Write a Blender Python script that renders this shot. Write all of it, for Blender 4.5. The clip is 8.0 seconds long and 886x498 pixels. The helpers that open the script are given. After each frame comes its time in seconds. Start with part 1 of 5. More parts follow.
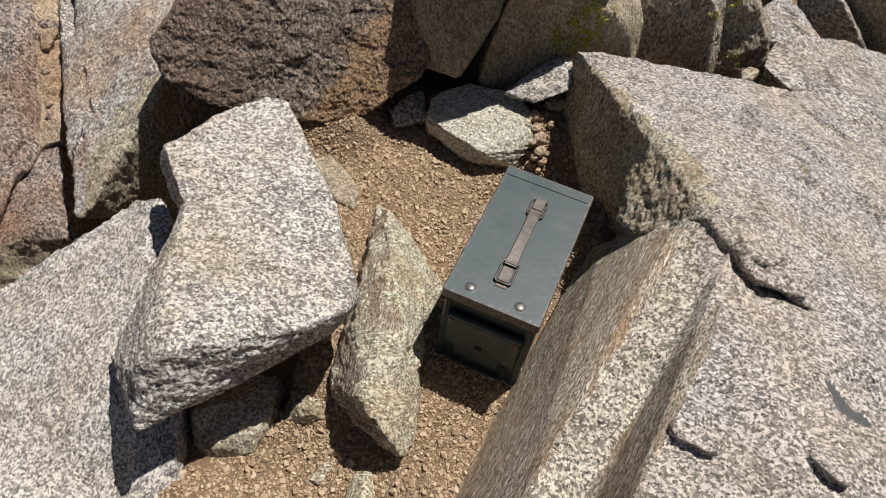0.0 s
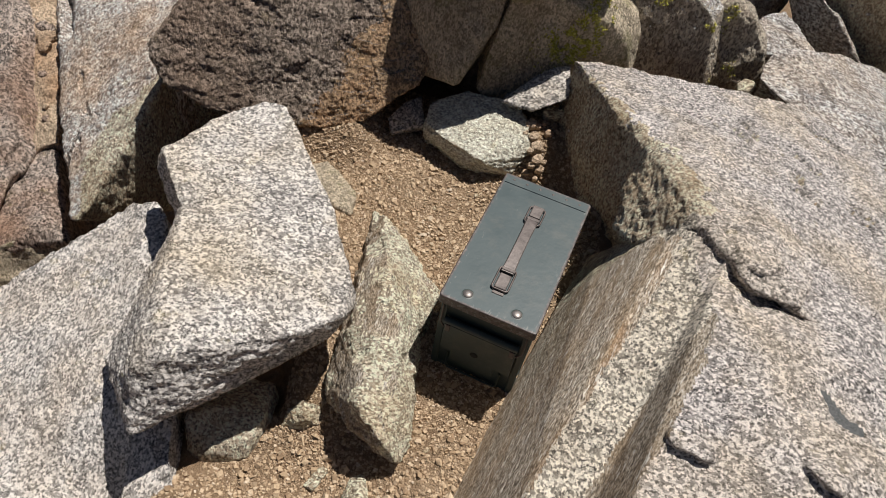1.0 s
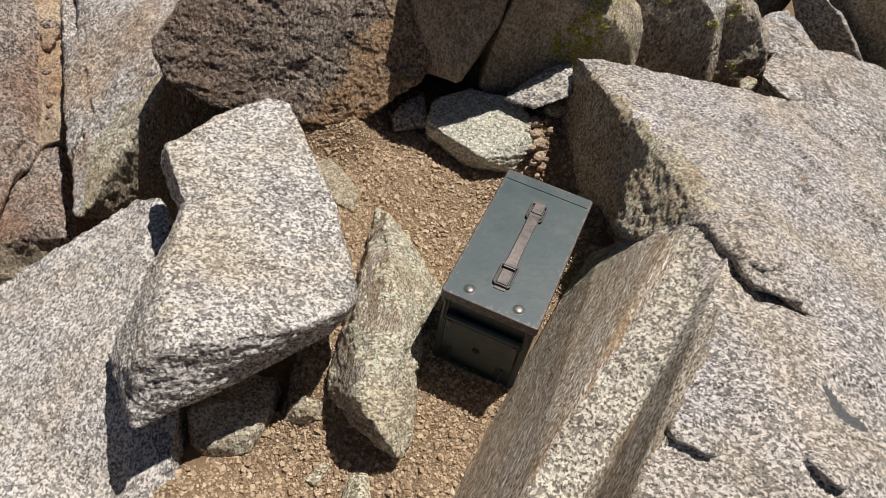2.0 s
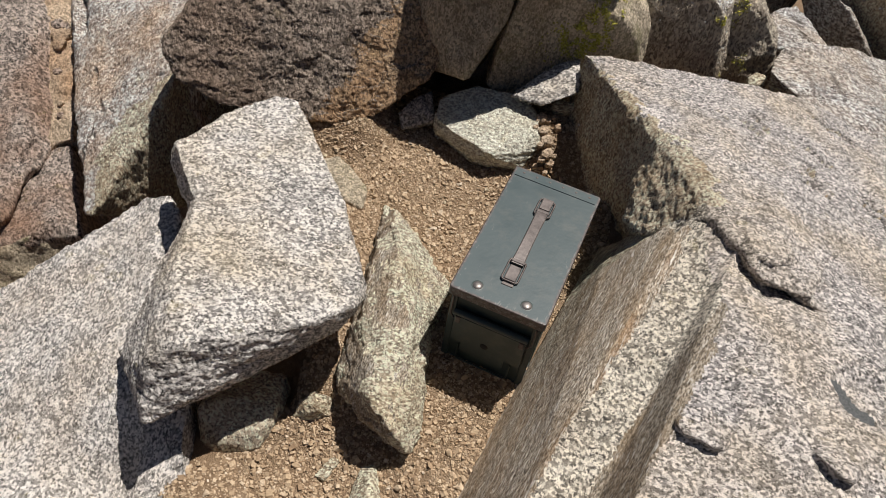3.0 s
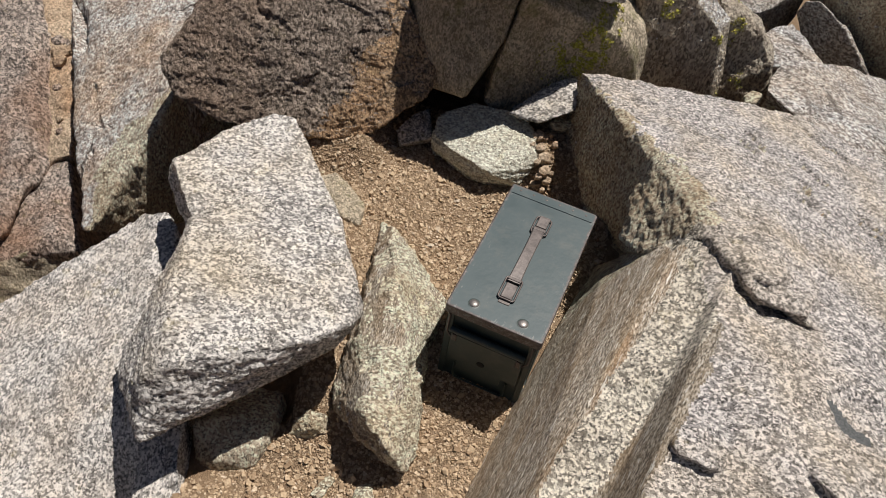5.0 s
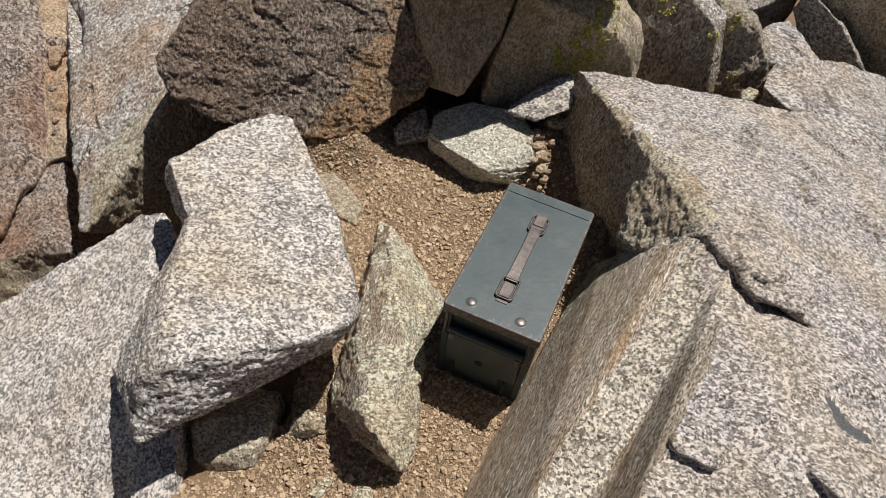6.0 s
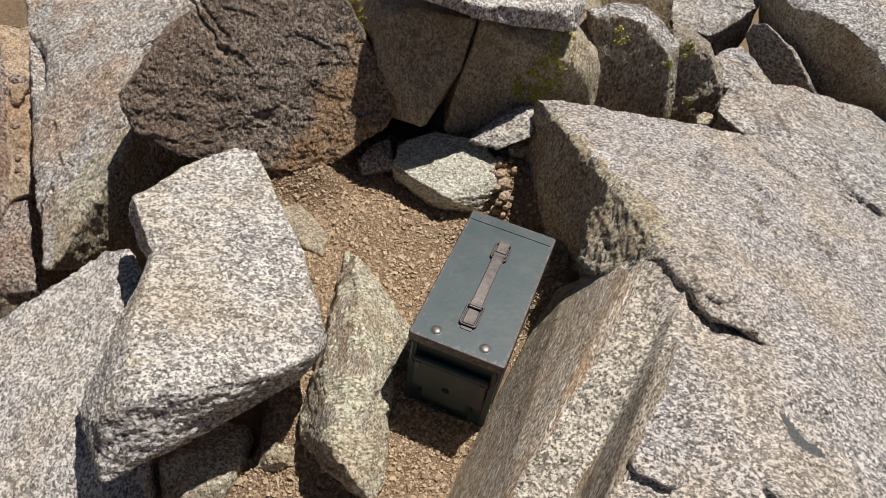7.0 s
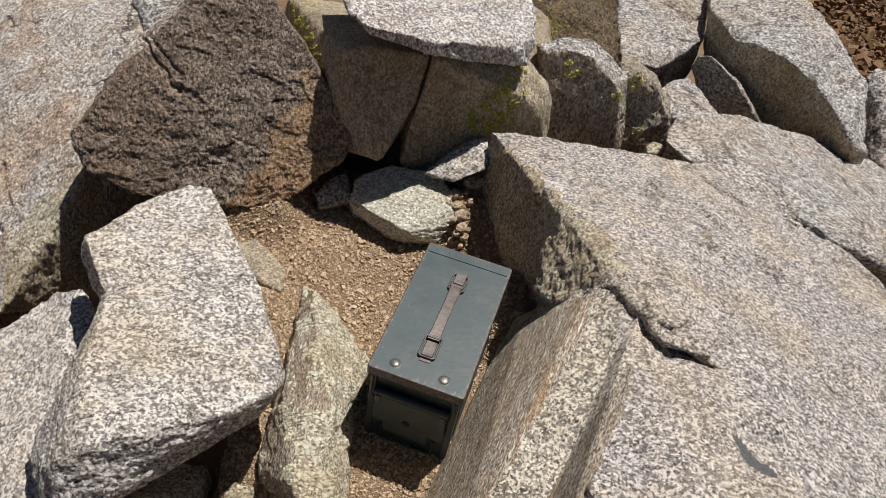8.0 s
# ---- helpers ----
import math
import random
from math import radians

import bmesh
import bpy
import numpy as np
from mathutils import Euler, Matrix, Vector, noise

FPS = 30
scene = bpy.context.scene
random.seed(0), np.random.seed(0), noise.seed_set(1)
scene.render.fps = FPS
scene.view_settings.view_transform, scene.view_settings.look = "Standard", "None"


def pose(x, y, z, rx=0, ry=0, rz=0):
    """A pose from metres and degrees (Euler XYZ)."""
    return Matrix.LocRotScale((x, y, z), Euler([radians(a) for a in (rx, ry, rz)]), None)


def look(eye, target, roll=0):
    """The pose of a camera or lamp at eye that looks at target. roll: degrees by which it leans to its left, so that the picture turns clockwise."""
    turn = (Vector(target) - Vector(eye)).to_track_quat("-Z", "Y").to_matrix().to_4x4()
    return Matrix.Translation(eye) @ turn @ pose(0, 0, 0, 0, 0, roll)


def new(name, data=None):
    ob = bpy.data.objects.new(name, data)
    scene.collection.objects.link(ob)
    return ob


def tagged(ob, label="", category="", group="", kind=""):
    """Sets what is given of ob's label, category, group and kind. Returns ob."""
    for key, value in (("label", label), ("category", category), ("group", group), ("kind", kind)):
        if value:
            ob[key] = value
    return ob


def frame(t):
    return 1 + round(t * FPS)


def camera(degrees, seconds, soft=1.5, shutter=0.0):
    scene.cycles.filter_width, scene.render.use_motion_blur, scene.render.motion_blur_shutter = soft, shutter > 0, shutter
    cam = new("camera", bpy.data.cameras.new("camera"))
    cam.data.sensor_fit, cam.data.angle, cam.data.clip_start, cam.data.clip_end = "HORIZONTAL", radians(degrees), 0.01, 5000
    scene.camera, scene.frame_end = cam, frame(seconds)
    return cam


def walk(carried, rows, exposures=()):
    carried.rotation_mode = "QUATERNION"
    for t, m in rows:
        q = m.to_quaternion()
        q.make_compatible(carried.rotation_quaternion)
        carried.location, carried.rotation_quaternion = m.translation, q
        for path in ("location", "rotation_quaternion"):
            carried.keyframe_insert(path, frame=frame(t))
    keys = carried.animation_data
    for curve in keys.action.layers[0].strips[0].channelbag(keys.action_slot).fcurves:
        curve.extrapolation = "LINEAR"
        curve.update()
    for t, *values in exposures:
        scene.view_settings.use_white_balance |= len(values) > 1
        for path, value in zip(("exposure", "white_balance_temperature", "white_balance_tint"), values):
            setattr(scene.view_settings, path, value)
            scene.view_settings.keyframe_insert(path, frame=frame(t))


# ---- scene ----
# ---- camera ----
cam = camera(61.5, 8.0, soft=0.5)
PATH = [
    (0, (-0.122, -0.755, 1.061), (-0.119, 0.506, -0.491), 9.5),
    (0.5, (-0.124, -0.755, 1.063), (-0.112, 0.518, -0.479), 10.1),
    (1, (-0.128, -0.759, 1.058), (-0.11, 0.523, -0.477), 10.7),
    (1.5, (-0.127, -0.763, 1.055), (-0.109, 0.521, -0.478), 10.8),
    (3, (-0.124, -0.773, 1.055), (-0.136, 0.506, -0.482), 9.6),
    (3.5, (-0.129, -0.776, 1.061), (-0.134, 0.517, -0.465), 10.0),
    (4, (-0.128, -0.779, 1.063), (-0.135, 0.525, -0.454), 10.0),
    (4.5, (-0.122, -0.772, 1.061), (-0.139, 0.535, -0.453), 9.6),
    (6, (-0.12, -0.766, 1.061), (-0.131, 0.537, -0.456), 9.4),
    (6.5, (-0.112, -0.769, 1.069), (-0.1, 0.557, -0.428), 9.8),
    (7, (-0.104, -0.77, 1.08), (-0.059, 0.589, -0.387), 9.7),
    (7.5, (-0.078, -0.77, 1.09), (0.037, 0.623, -0.341), 10.2),
    (8, (-0.095, -0.774, 1.09), (0.037, 0.65, -0.308), 10.8),
]
walk(cam, [(t, look(eye, target, roll)) for t, eye, target, roll in PATH])
# ---- world, sun ----
SUN_UP, SUN_TURN = radians(69.8), radians(43.8)
world = bpy.data.worlds.new("sky")
scene.world = world
world.use_nodes = True
wn = world.node_tree
sky = wn.nodes.new("ShaderNodeTexSky")
sky.sky_type, sky.sun_disc = "NISHITA", False
sky.sun_elevation, sky.sun_rotation = SUN_UP, SUN_TURN
sky.altitude, sky.air_density, sky.dust_density, sky.ozone_density = 2500, 0.6, 3.5, 0.4
background = wn.nodes["Background"]
background.inputs["Strength"].default_value = 0.045
scene.view_settings.exposure = 0.08
wn.links.new(sky.outputs[0], background.inputs[0])
sun_data = bpy.data.lights.new("sun", "SUN")
sun_data.energy, sun_data.angle, sun_data.color = 5.0, radians(0.5), (0.99, 0.95, 0.90)
sun = new("sun", sun_data)
SUN_WAY = Vector((math.cos(SUN_UP) * math.sin(SUN_TURN), math.cos(SUN_UP) * math.cos(SUN_TURN), math.sin(SUN_UP)))
sun.matrix_world = look(SUN_WAY * 20, (0, 0, 0))


# ---- materials ----
class Nodes:
    """Short hand for building one node material."""

    def __init__(self, name):
        self.mat = bpy.data.materials.new(name)
        self.mat.use_nodes = True
        self.tree = self.mat.node_tree
        self.shader = self.tree.nodes["Principled BSDF"]
        self.where = self.tree.nodes.new("ShaderNodeTexCoord").outputs["Object"]

    def node(self, kind, links=(), **values):
        n = self.tree.nodes.new(kind)
        for key, value in values.items():
            if key == "blend":
                n.blend_type = value
            elif key == "op":
                n.operation = value
            elif key == "feature":
                n.feature = value
            elif key == "dims":
                n.noise_dimensions = value
            else:
                n.inputs[key.replace("_", " ")].default_value = value
        for key, socket in links:
            self.tree.links.new(socket, n.inputs[key])
        return n

    def scaled(self, size, turn=(0, 0, 0), shift=(0, 0, 0)):
        return self.node("ShaderNodeMapping", [("Vector", self.where)], Scale=size, Rotation=turn, Location=shift).outputs[0]

    def noise(self, scale, detail=4.0, rough=0.55, at=None, bend=0.0):
        return self.node("ShaderNodeTexNoise", [("Vector", at or self.where)], Scale=scale, Detail=detail, Roughness=rough, Distortion=bend).outputs["Fac"]

    def cells(self, scale, at=None, random=1.0):
        return self.node("ShaderNodeTexVoronoi", [("Vector", at or self.where)], Scale=scale, Randomness=random)

    def ramp(self, socket, *stops, hard=False):
        n = self.tree.nodes.new("ShaderNodeValToRGB")
        e = n.color_ramp.elements
        while len(e) < len(stops):
            e.new(0.5)
        for item, (at, colour) in zip(e, stops):
            item.position = at
            item.color = (*colour, 1) if isinstance(colour, tuple) else (colour, colour, colour, 1)
        if hard:
            n.color_ramp.interpolation = "CONSTANT"
        self.tree.links.new(socket, n.inputs[0])
        return n.outputs[0]

    def mix(self, fac, a, b, blend="MIX"):
        n = self.tree.nodes.new("ShaderNodeMix")
        n.data_type, n.blend_type = "RGBA", blend
        for slot, value in ((0, fac), (6, a), (7, b)):
            if isinstance(value, (int, float)):
                n.inputs[slot].default_value = value
            elif isinstance(value, tuple):
                n.inputs[slot].default_value = (*value, 1)
            else:
                self.tree.links.new(value, n.inputs[slot])
        return n.outputs[2]

    def maths(self, op, a, b=0.0, clamp=False):
        n = self.tree.nodes.new("ShaderNodeMath")
        n.operation, n.use_clamp = op, clamp
        for slot, value in ((0, a), (1, b)):
            if isinstance(value, (int, float)):
                n.inputs[slot].default_value = value
            else:
                self.tree.links.new(value, n.inputs[slot])
        return n.outputs[0]

    def bump(self, height, distance, strength=1.0, below=None):
        n = self.node("ShaderNodeBump", [("Height", height)], Strength=strength, Distance=distance)
        if below:
            self.tree.links.new(below, n.inputs["Normal"])
        return n.outputs[0]

    def finish(self, colour, rough, normal=None, metal=0.0, gloss=0.5):
        for key, value in (("Base Color", colour), ("Roughness", rough), ("Normal", normal), ("Metallic", metal), ("Specular IOR Level", gloss)):
            if value is None:
                continue
            if isinstance(value, (int, float)):
                self.shader.inputs[key].default_value = value
            elif isinstance(value, tuple):
                self.shader.inputs[key].default_value = (*value, 1)
            else:
                self.tree.links.new(value, self.shader.inputs[key])
        return self.mat


def granite(name, light=(0.70, 0.65, 0.585), grey=(0.38, 0.352, 0.32), dark=(0.04, 0.036, 0.034), biotite=0.45, mid=0.5,
            stain=(0.42, 0.30, 0.17), stained=0.35, varnish=0.0, turn=(0, 0, 0), stretch=(1, 1, 0.6), grain=400.0, lichen=0.25, moss=0.0, seed=0.0, relief=1.0, hair=0.0, sparkle=1.32):
    """Speckled granite: feldspar, quartz and biotite grains, iron stains, dark varnish, lichen."""
    k = Nodes(name)
    at = k.scaled(stretch, turn, (seed, seed * 0.7, -seed))
    at_b = k.scaled(stretch, turn, (seed + 3.3, seed, 1.1))
    drift = k.noise(30, 4, 0.65, at_b)
    # interlocking crystals: the cells are bent, so that no straight cell edge shows
    bend = k.node("ShaderNodeTexNoise", [("Vector", at)], Scale=grain * 0.8, Detail=2.0, Roughness=0.6).outputs["Color"]
    bent = k.node("ShaderNodeVectorMath", [(0, at), (1, k.node("ShaderNodeVectorMath", [(0, bend)], op="SCALE", Scale=1.5 / grain).outputs[0])], op="ADD").outputs[0]
    crystal = k.cells(grain * 0.85, bent)
    tint = k.node("ShaderNodeSeparateColor", [("Color", crystal.outputs["Color"])])
    fine = k.noise(grain * 2.2, 2.0, 0.6, at)
    grains = k.maths("ADD", k.maths("MULTIPLY", tint.outputs[0], 0.72), k.maths("MULTIPLY", fine, 0.36))
    grains = k.maths("ADD", grains, k.maths("MULTIPLY", k.maths("SUBTRACT", drift, 0.5), 0.25))
    shift = mid - 0.5
    colour = k.ramp(grains, (0.22 + shift, tuple(0.6 * c for c in grey)), (0.33 + shift, grey), (0.43 + shift, grey), (0.50 + shift, light), (0.76 + shift, tuple(min(0.93, c * sparkle * 1.08) for c in light)))
    # biotite: ragged dark flecks in loose clusters, and single dark crystals
    ragged = k.noise(grain * 0.72, 3.0, 0.75, at_b)
    ragged = k.maths("ADD", ragged, k.maths("MULTIPLY", k.maths("SUBTRACT", drift, 0.5), 0.22))
    fleck = k.ramp(ragged, (biotite - 0.050, 1.0), (biotite - 0.026, 0.0))
    small = k.cells(grain * 1.1, k.node("ShaderNodeVectorMath", [(0, bent), (1, k.node("ShaderNodeVectorMath", [(0, bend)], op="SCALE", Scale=1.2 / grain).outputs[0])], op="ADD").outputs[0])
    chance = k.node("ShaderNodeSeparateColor", [("Color", small.outputs["Color"])]).outputs[2]
    share = 0.10 + (biotite - 0.40) * 1.6
    specks = k.maths("MULTIPLY", k.ramp(chance, (1.0 - share, 0.0), (1.0 - share + 0.03, 1.0)), k.ramp(small.outputs["Distance"], (0.45, 1.0), (0.65, 0.0)))
    fleck = k.maths("MAXIMUM", fleck, k.maths("MULTIPLY", specks, 0.9))
    colour = k.mix(k.maths("MULTIPLY", fleck, 0.95), colour, dark)
    smoky = k.ramp(k.noise(grain * 0.3, 3, 0.7, at), (0.38, 0.5), (0.46, 0.0))
    colour = k.mix(smoky, colour, tuple(0.6 * c for c in grey))
    # iron stains and weathering at two scales
    blot = k.maths("MULTIPLY", k.ramp(k.noise(5.5, 5, 0.62, at), (0.45, 0.0), (0.75, 1.0)), stained)
    colour = k.mix(blot, colour, k.mix(0.8, colour, tuple(min(1.0, c * 1.7) for c in stain), "MULTIPLY"))
    colour = k.mix(k.maths("MULTIPLY", blot, 0.4), colour, stain)
    tone = k.ramp(k.noise(12, 5, 0.6), (0.3, 0.82), (0.7, 1.0))
    colour = k.mix(1.0, colour, tone, "MULTIPLY")
    if varnish:
        coat = k.maths("MULTIPLY", k.ramp(k.noise(9, 6, 0.65, at), (0.25, 0.35), (0.6, 1.0)), varnish)
        colour = k.mix(coat, colour, (0.17, 0.122, 0.088))
    if lichen:
        spots = k.maths("MULTIPLY", k.ramp(k.noise(24, 5, 0.72), (0.60, 0.0), (0.72, 1.0)), lichen)
        colour = k.mix(spots, colour, (0.52, 0.42, 0.16))
    if moss:
        green = k.maths("MULTIPLY", k.ramp(k.noise(20, 6, 0.75), (0.54, 0.0), (0.66, 1.0)), moss)
        colour = k.mix(green, colour, (0.15, 0.15, 0.03))
    split = None
    if hair:
        # hairline cracks, broken off here and there
        warp = k.node("ShaderNodeTexNoise", [("Vector", k.where)], Scale=14.0, Detail=4.0, Roughness=0.6).outputs["Color"]
        bent = k.node("ShaderNodeVectorMath", [(0, k.where), (1, k.node("ShaderNodeVectorMath", [(0, warp)], op="SCALE", Scale=0.09).outputs[0])], op="ADD").outputs[0]
        edge = k.node("ShaderNodeTexVoronoi", [("Vector", bent)], feature="DISTANCE_TO_EDGE", Scale=hair).outputs["Distance"]
        split = k.maths("MULTIPLY", k.ramp(edge, (0.006, 1.0), (0.022, 0.0)), k.ramp(k.noise(8, 3, 0.6, at_b), (0.50, 0.0), (0.58, 1.0)))
        colour = k.mix(k.maths("MULTIPLY", split, 0.75), colour, (0.09, 0.07, 0.055))
    height = k.maths("ADD", k.maths("MULTIPLY", k.noise(150, 4, 0.68, at_b), 0.9), k.maths("MULTIPLY", fine, 0.35))
    height = k.maths("ADD", height, k.maths("MULTIPLY", fleck, -0.22))
    if split:
        height = k.maths("SUBTRACT", height, k.maths("MULTIPLY", split, 0.8))
    normal = k.bump(height, 0.0042 * relief, 1.0)
    return k.finish(colour, k.ramp(grains, (0.35, 0.62), (0.65, 0.85)), normal, gloss=0.3)


def streaked(name, turn, tone=1.0, rust=(0.40, 0.28, 0.16)):
    """Foliated, sheared rock: dark brown and grey streaks with pale lines."""
    k = Nodes(name)
    along = k.scaled((1, 1, 1), turn)
    at = k.node("ShaderNodeMapping", [("Vector", along)], Scale=(1.0, 0.17, 0.6)).outputs[0]
    fine = k.noise(520, 3, 0.72, k.node("ShaderNodeMapping", [("Vector", along)], Scale=(1.0, 0.28, 0.7)).outputs[0])
    broad = k.noise(30, 5, 0.65, at)
    colour = k.ramp(fine, (0.38, (0.07, 0.057, 0.042)), (0.46, (0.23, 0.187, 0.138)), (0.53, (0.42, 0.35, 0.265)), (0.61, (0.72, 0.65, 0.55)))
    colour = k.mix(k.ramp(broad, (0.42, 0.0), (0.68, 0.75)), colour, k.mix(0.75, colour, tuple(min(1.0, 1.35 * c) for c in rust), "MULTIPLY"))
    colour = k.mix(k.ramp(broad, (0.42, 0.0), (0.70, 0.28)), colour, rust)
    dash = k.node("ShaderNodeMapping", [("Vector", along)], Scale=(1.0, 0.12, 0.6)).outputs[0]
    pale = k.maths("MULTIPLY", k.ramp(k.noise(330, 2, 0.6, dash), (0.60, 0.0), (0.63, 1.0)), k.ramp(k.noise(45, 3, 0.6, at), (0.42, 0.25), (0.6, 1.0)))
    colour = k.mix(pale, colour, (0.80, 0.75, 0.67))
    vein = k.ramp(k.noise(60, 3, 0.6, k.node("ShaderNodeMapping", [("Vector", along)], Scale=(1.0, 0.06, 0.6)).outputs[0]), (0.715, 0.0), (0.735, 0.9))
    colour = k.mix(vein, colour, (0.78, 0.72, 0.63))
    speck = k.noise(800, 2, 0.7, k.node("ShaderNodeMapping", [("Vector", along)], Scale=(1.0, 0.45, 0.8)).outputs[0])
    colour = k.mix(k.ramp(speck, (0.60, 0.0), (0.65, 0.55)), colour, (0.66, 0.59, 0.49))
    colour = k.mix(k.ramp(speck, (0.31, 0.85), (0.36, 0.0)), colour, (0.055, 0.046, 0.038))
    colour = k.mix(1.0, colour, (tone, tone, tone), "MULTIPLY")
    height = k.maths("ADD", fine, k.maths("MULTIPLY", k.noise(210, 4, 0.65, at), 1.2))
    normal = k.bump(height, 0.0016, 1.0)
    return k.finish(colour, 0.7, normal, gloss=0.3)


GRANITE = granite("granite_pale", light=(0.67, 0.625, 0.575), grey=(0.352, 0.324, 0.300), dark=(0.045, 0.041, 0.038), turn=(0.2, 0.1, 0.5), biotite=0.44, grain=345, stretch=(0.8, 1, 1), stained=0.45, stain=(0.60, 0.47, 0.28), sparkle=1.22)
GRANITE_LEFT = granite("granite_grey", light=(0.65, 0.605, 0.56), grey=(0.344, 0.320, 0.296), dark=(0.045, 0.041, 0.038), stained=0.4, stain=(0.55, 0.42, 0.28), turn=(0, 0.2, 0.9), stretch=(1, 0.85, 0.9), grain=345, biotite=0.435, seed=3.1, sparkle=1.22)
GRANITE_BED = granite("granite_bedrock", light=(0.60, 0.55, 0.515), grey=(0.336, 0.306, 0.288), dark=(0.045, 0.041, 0.038), stained=0.6, stain=(0.60, 0.49, 0.33), turn=(0.1, 0.2, 0.15), stretch=(0.85, 1, 1), seed=5.3, biotite=0.45, grain=345, relief=1.4, sparkle=1.38)
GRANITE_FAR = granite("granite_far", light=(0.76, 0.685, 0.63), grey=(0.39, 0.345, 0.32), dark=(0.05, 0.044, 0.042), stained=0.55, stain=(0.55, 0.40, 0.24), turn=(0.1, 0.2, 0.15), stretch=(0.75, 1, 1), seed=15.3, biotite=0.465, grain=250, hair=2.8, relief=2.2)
GRANITE_BAND = granite("granite_buff_band", light=(0.60, 0.545, 0.455), grey=(0.31, 0.275, 0.225), stained=0.3, turn=(0.1, 0.2, -0.4), stretch=(1, 0.9, 0.9), seed=5.9, biotite=0.45, grain=345)
GRANITE_VARNISH = granite("granite_varnished", light=(0.45, 0.365, 0.297), grey=(0.25, 0.197, 0.153), dark=(0.03, 0.026, 0.022), mid=0.53, stained=0.6, stain=(0.40, 0.26, 0.17), varnish=0.3, biotite=0.455, grain=280, lichen=0.15, seed=7.7, relief=2.4)
GRANITE_TAN = granite("granite_tan", light=(0.64, 0.54, 0.40), grey=(0.50, 0.42, 0.30), dark=(0.2, 0.16, 0.11), stained=0.6, stain=(0.33, 0.23, 0.12), varnish=0.2, biotite=0.38, lichen=0.15, moss=0.5, seed=9.2, relief=2.2)
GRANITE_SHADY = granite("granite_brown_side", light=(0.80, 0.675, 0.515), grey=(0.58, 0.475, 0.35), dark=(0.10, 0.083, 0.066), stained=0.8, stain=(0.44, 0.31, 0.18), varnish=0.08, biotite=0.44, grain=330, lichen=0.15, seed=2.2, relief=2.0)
GRANITE_BROWN = granite("granite_brown", light=(0.68, 0.58, 0.46), grey=(0.48, 0.40, 0.315), dark=(0.10, 0.08, 0.062), stained=0.6, stain=(0.38, 0.25, 0.14), varnish=0.15, biotite=0.43, grain=280, lichen=0.15, seed=17.7, relief=3.5)
GRANITE_MOSSY = granite("granite_mossy_brown", light=(0.27, 0.20, 0.13), grey=(0.16, 0.115, 0.075), dark=(0.05, 0.04, 0.03), stained=0.8, stain=(0.34, 0.22, 0.10), biotite=0.45, grain=240, lichen=0.6, moss=0.7, seed=17.2, relief=4.0)
GRANITE_RUST = granite("granite_rusty", light=(0.80, 0.70, 0.62), grey=(0.50, 0.415, 0.36), dark=(0.08, 0.066, 0.06), stained=1.0, stain=(0.56, 0.38, 0.23), biotite=0.435, grain=300, stretch=(1, 1, 0.35), seed=4.4, hair=4.5, relief=2.0)
GRANITE_RUSTY_DARK = granite("granite_dark_rusty", light=(0.52, 0.43, 0.365), grey=(0.31, 0.25, 0.21), stained=0.9, stain=(0.38, 0.22, 0.13), biotite=0.45, grain=270, stretch=(1, 1, 0.35), seed=4.9, relief=2.2)
GRANITE_GREENISH = granite("granite_greenish", light=(0.74, 0.68, 0.555), grey=(0.58, 0.535, 0.43), dark=(0.12, 0.12, 0.10), stained=0.4, stain=(0.50, 0.38, 0.18), biotite=0.375, lichen=0.3, turn=(0.3, 0, 0.7), stretch=(0.8, 1, 1), seed=11.3, relief=1.5)
GRANITE_ORANGE = granite("granite_orange", light=(0.55, 0.395, 0.25), grey=(0.36, 0.25, 0.155), dark=(0.09, 0.065, 0.045), stained=0.8, stain=(0.44, 0.25, 0.12), biotite=0.41, lichen=0.2, seed=12.4, grain=330, relief=2.4)
GRANITE_CLAY = granite("granite_rotten", light=(0.56, 0.435, 0.31), grey=(0.42, 0.315, 0.215), dark=(0.22, 0.155, 0.10), stained=0.7, stain=(0.46, 0.27, 0.14), biotite=0.36, lichen=0.0, seed=13.4, relief=1.5)
GRANITE_PINK = granite("granite_pinkish", light=(0.80, 0.70, 0.64), grey=(0.47, 0.41, 0.38), dark=(0.06, 0.053, 0.05), stained=0.25, stain=(0.6, 0.42, 0.3), biotite=0.455, grain=330, seed=6.6, relief=1.2)
GRANITE_YELLOW = granite("granite_yellowish", light=(0.76, 0.655, 0.51), grey=(0.45, 0.375, 0.27), stained=0.55, stain=(0.48, 0.31, 0.15), biotite=0.39, lichen=0.25, turn=(0.4, 0, 0.3), stretch=(0.6, 1, 1), seed=8.1, relief=2.0)
STREAKED = streaked("sheared_rock", (0, 0, radians(20)), 1.18)
STREAKED_RUST = streaked("rusty_sheared_edge", (0, 0, radians(20)), 0.85, (0.46, 0.27, 0.12))
# Sheared rock of the left-facing step; its lower tone also paints the shade.
STREAKED_SEAM = streaked("sheared_seam_shade_tone", (0, 0, radians(27)), 0.62)
STREAKED_UP = streaked("shaded_streaked_side", (0, 0, radians(8)), 0.8)


def inclusion_material():
    k = Nodes("dark_inclusion")
    colour = k.ramp(k.noise(400, 3, 0.7), (0.35, (0.05, 0.051, 0.05)), (0.65, (0.105, 0.106, 0.104)))
    return k.finish(colour, 0.7, k.bump(k.noise(300, 3, 0.6), 0.001, 0.6), gloss=0.35)


INCLUSION = inclusion_material()


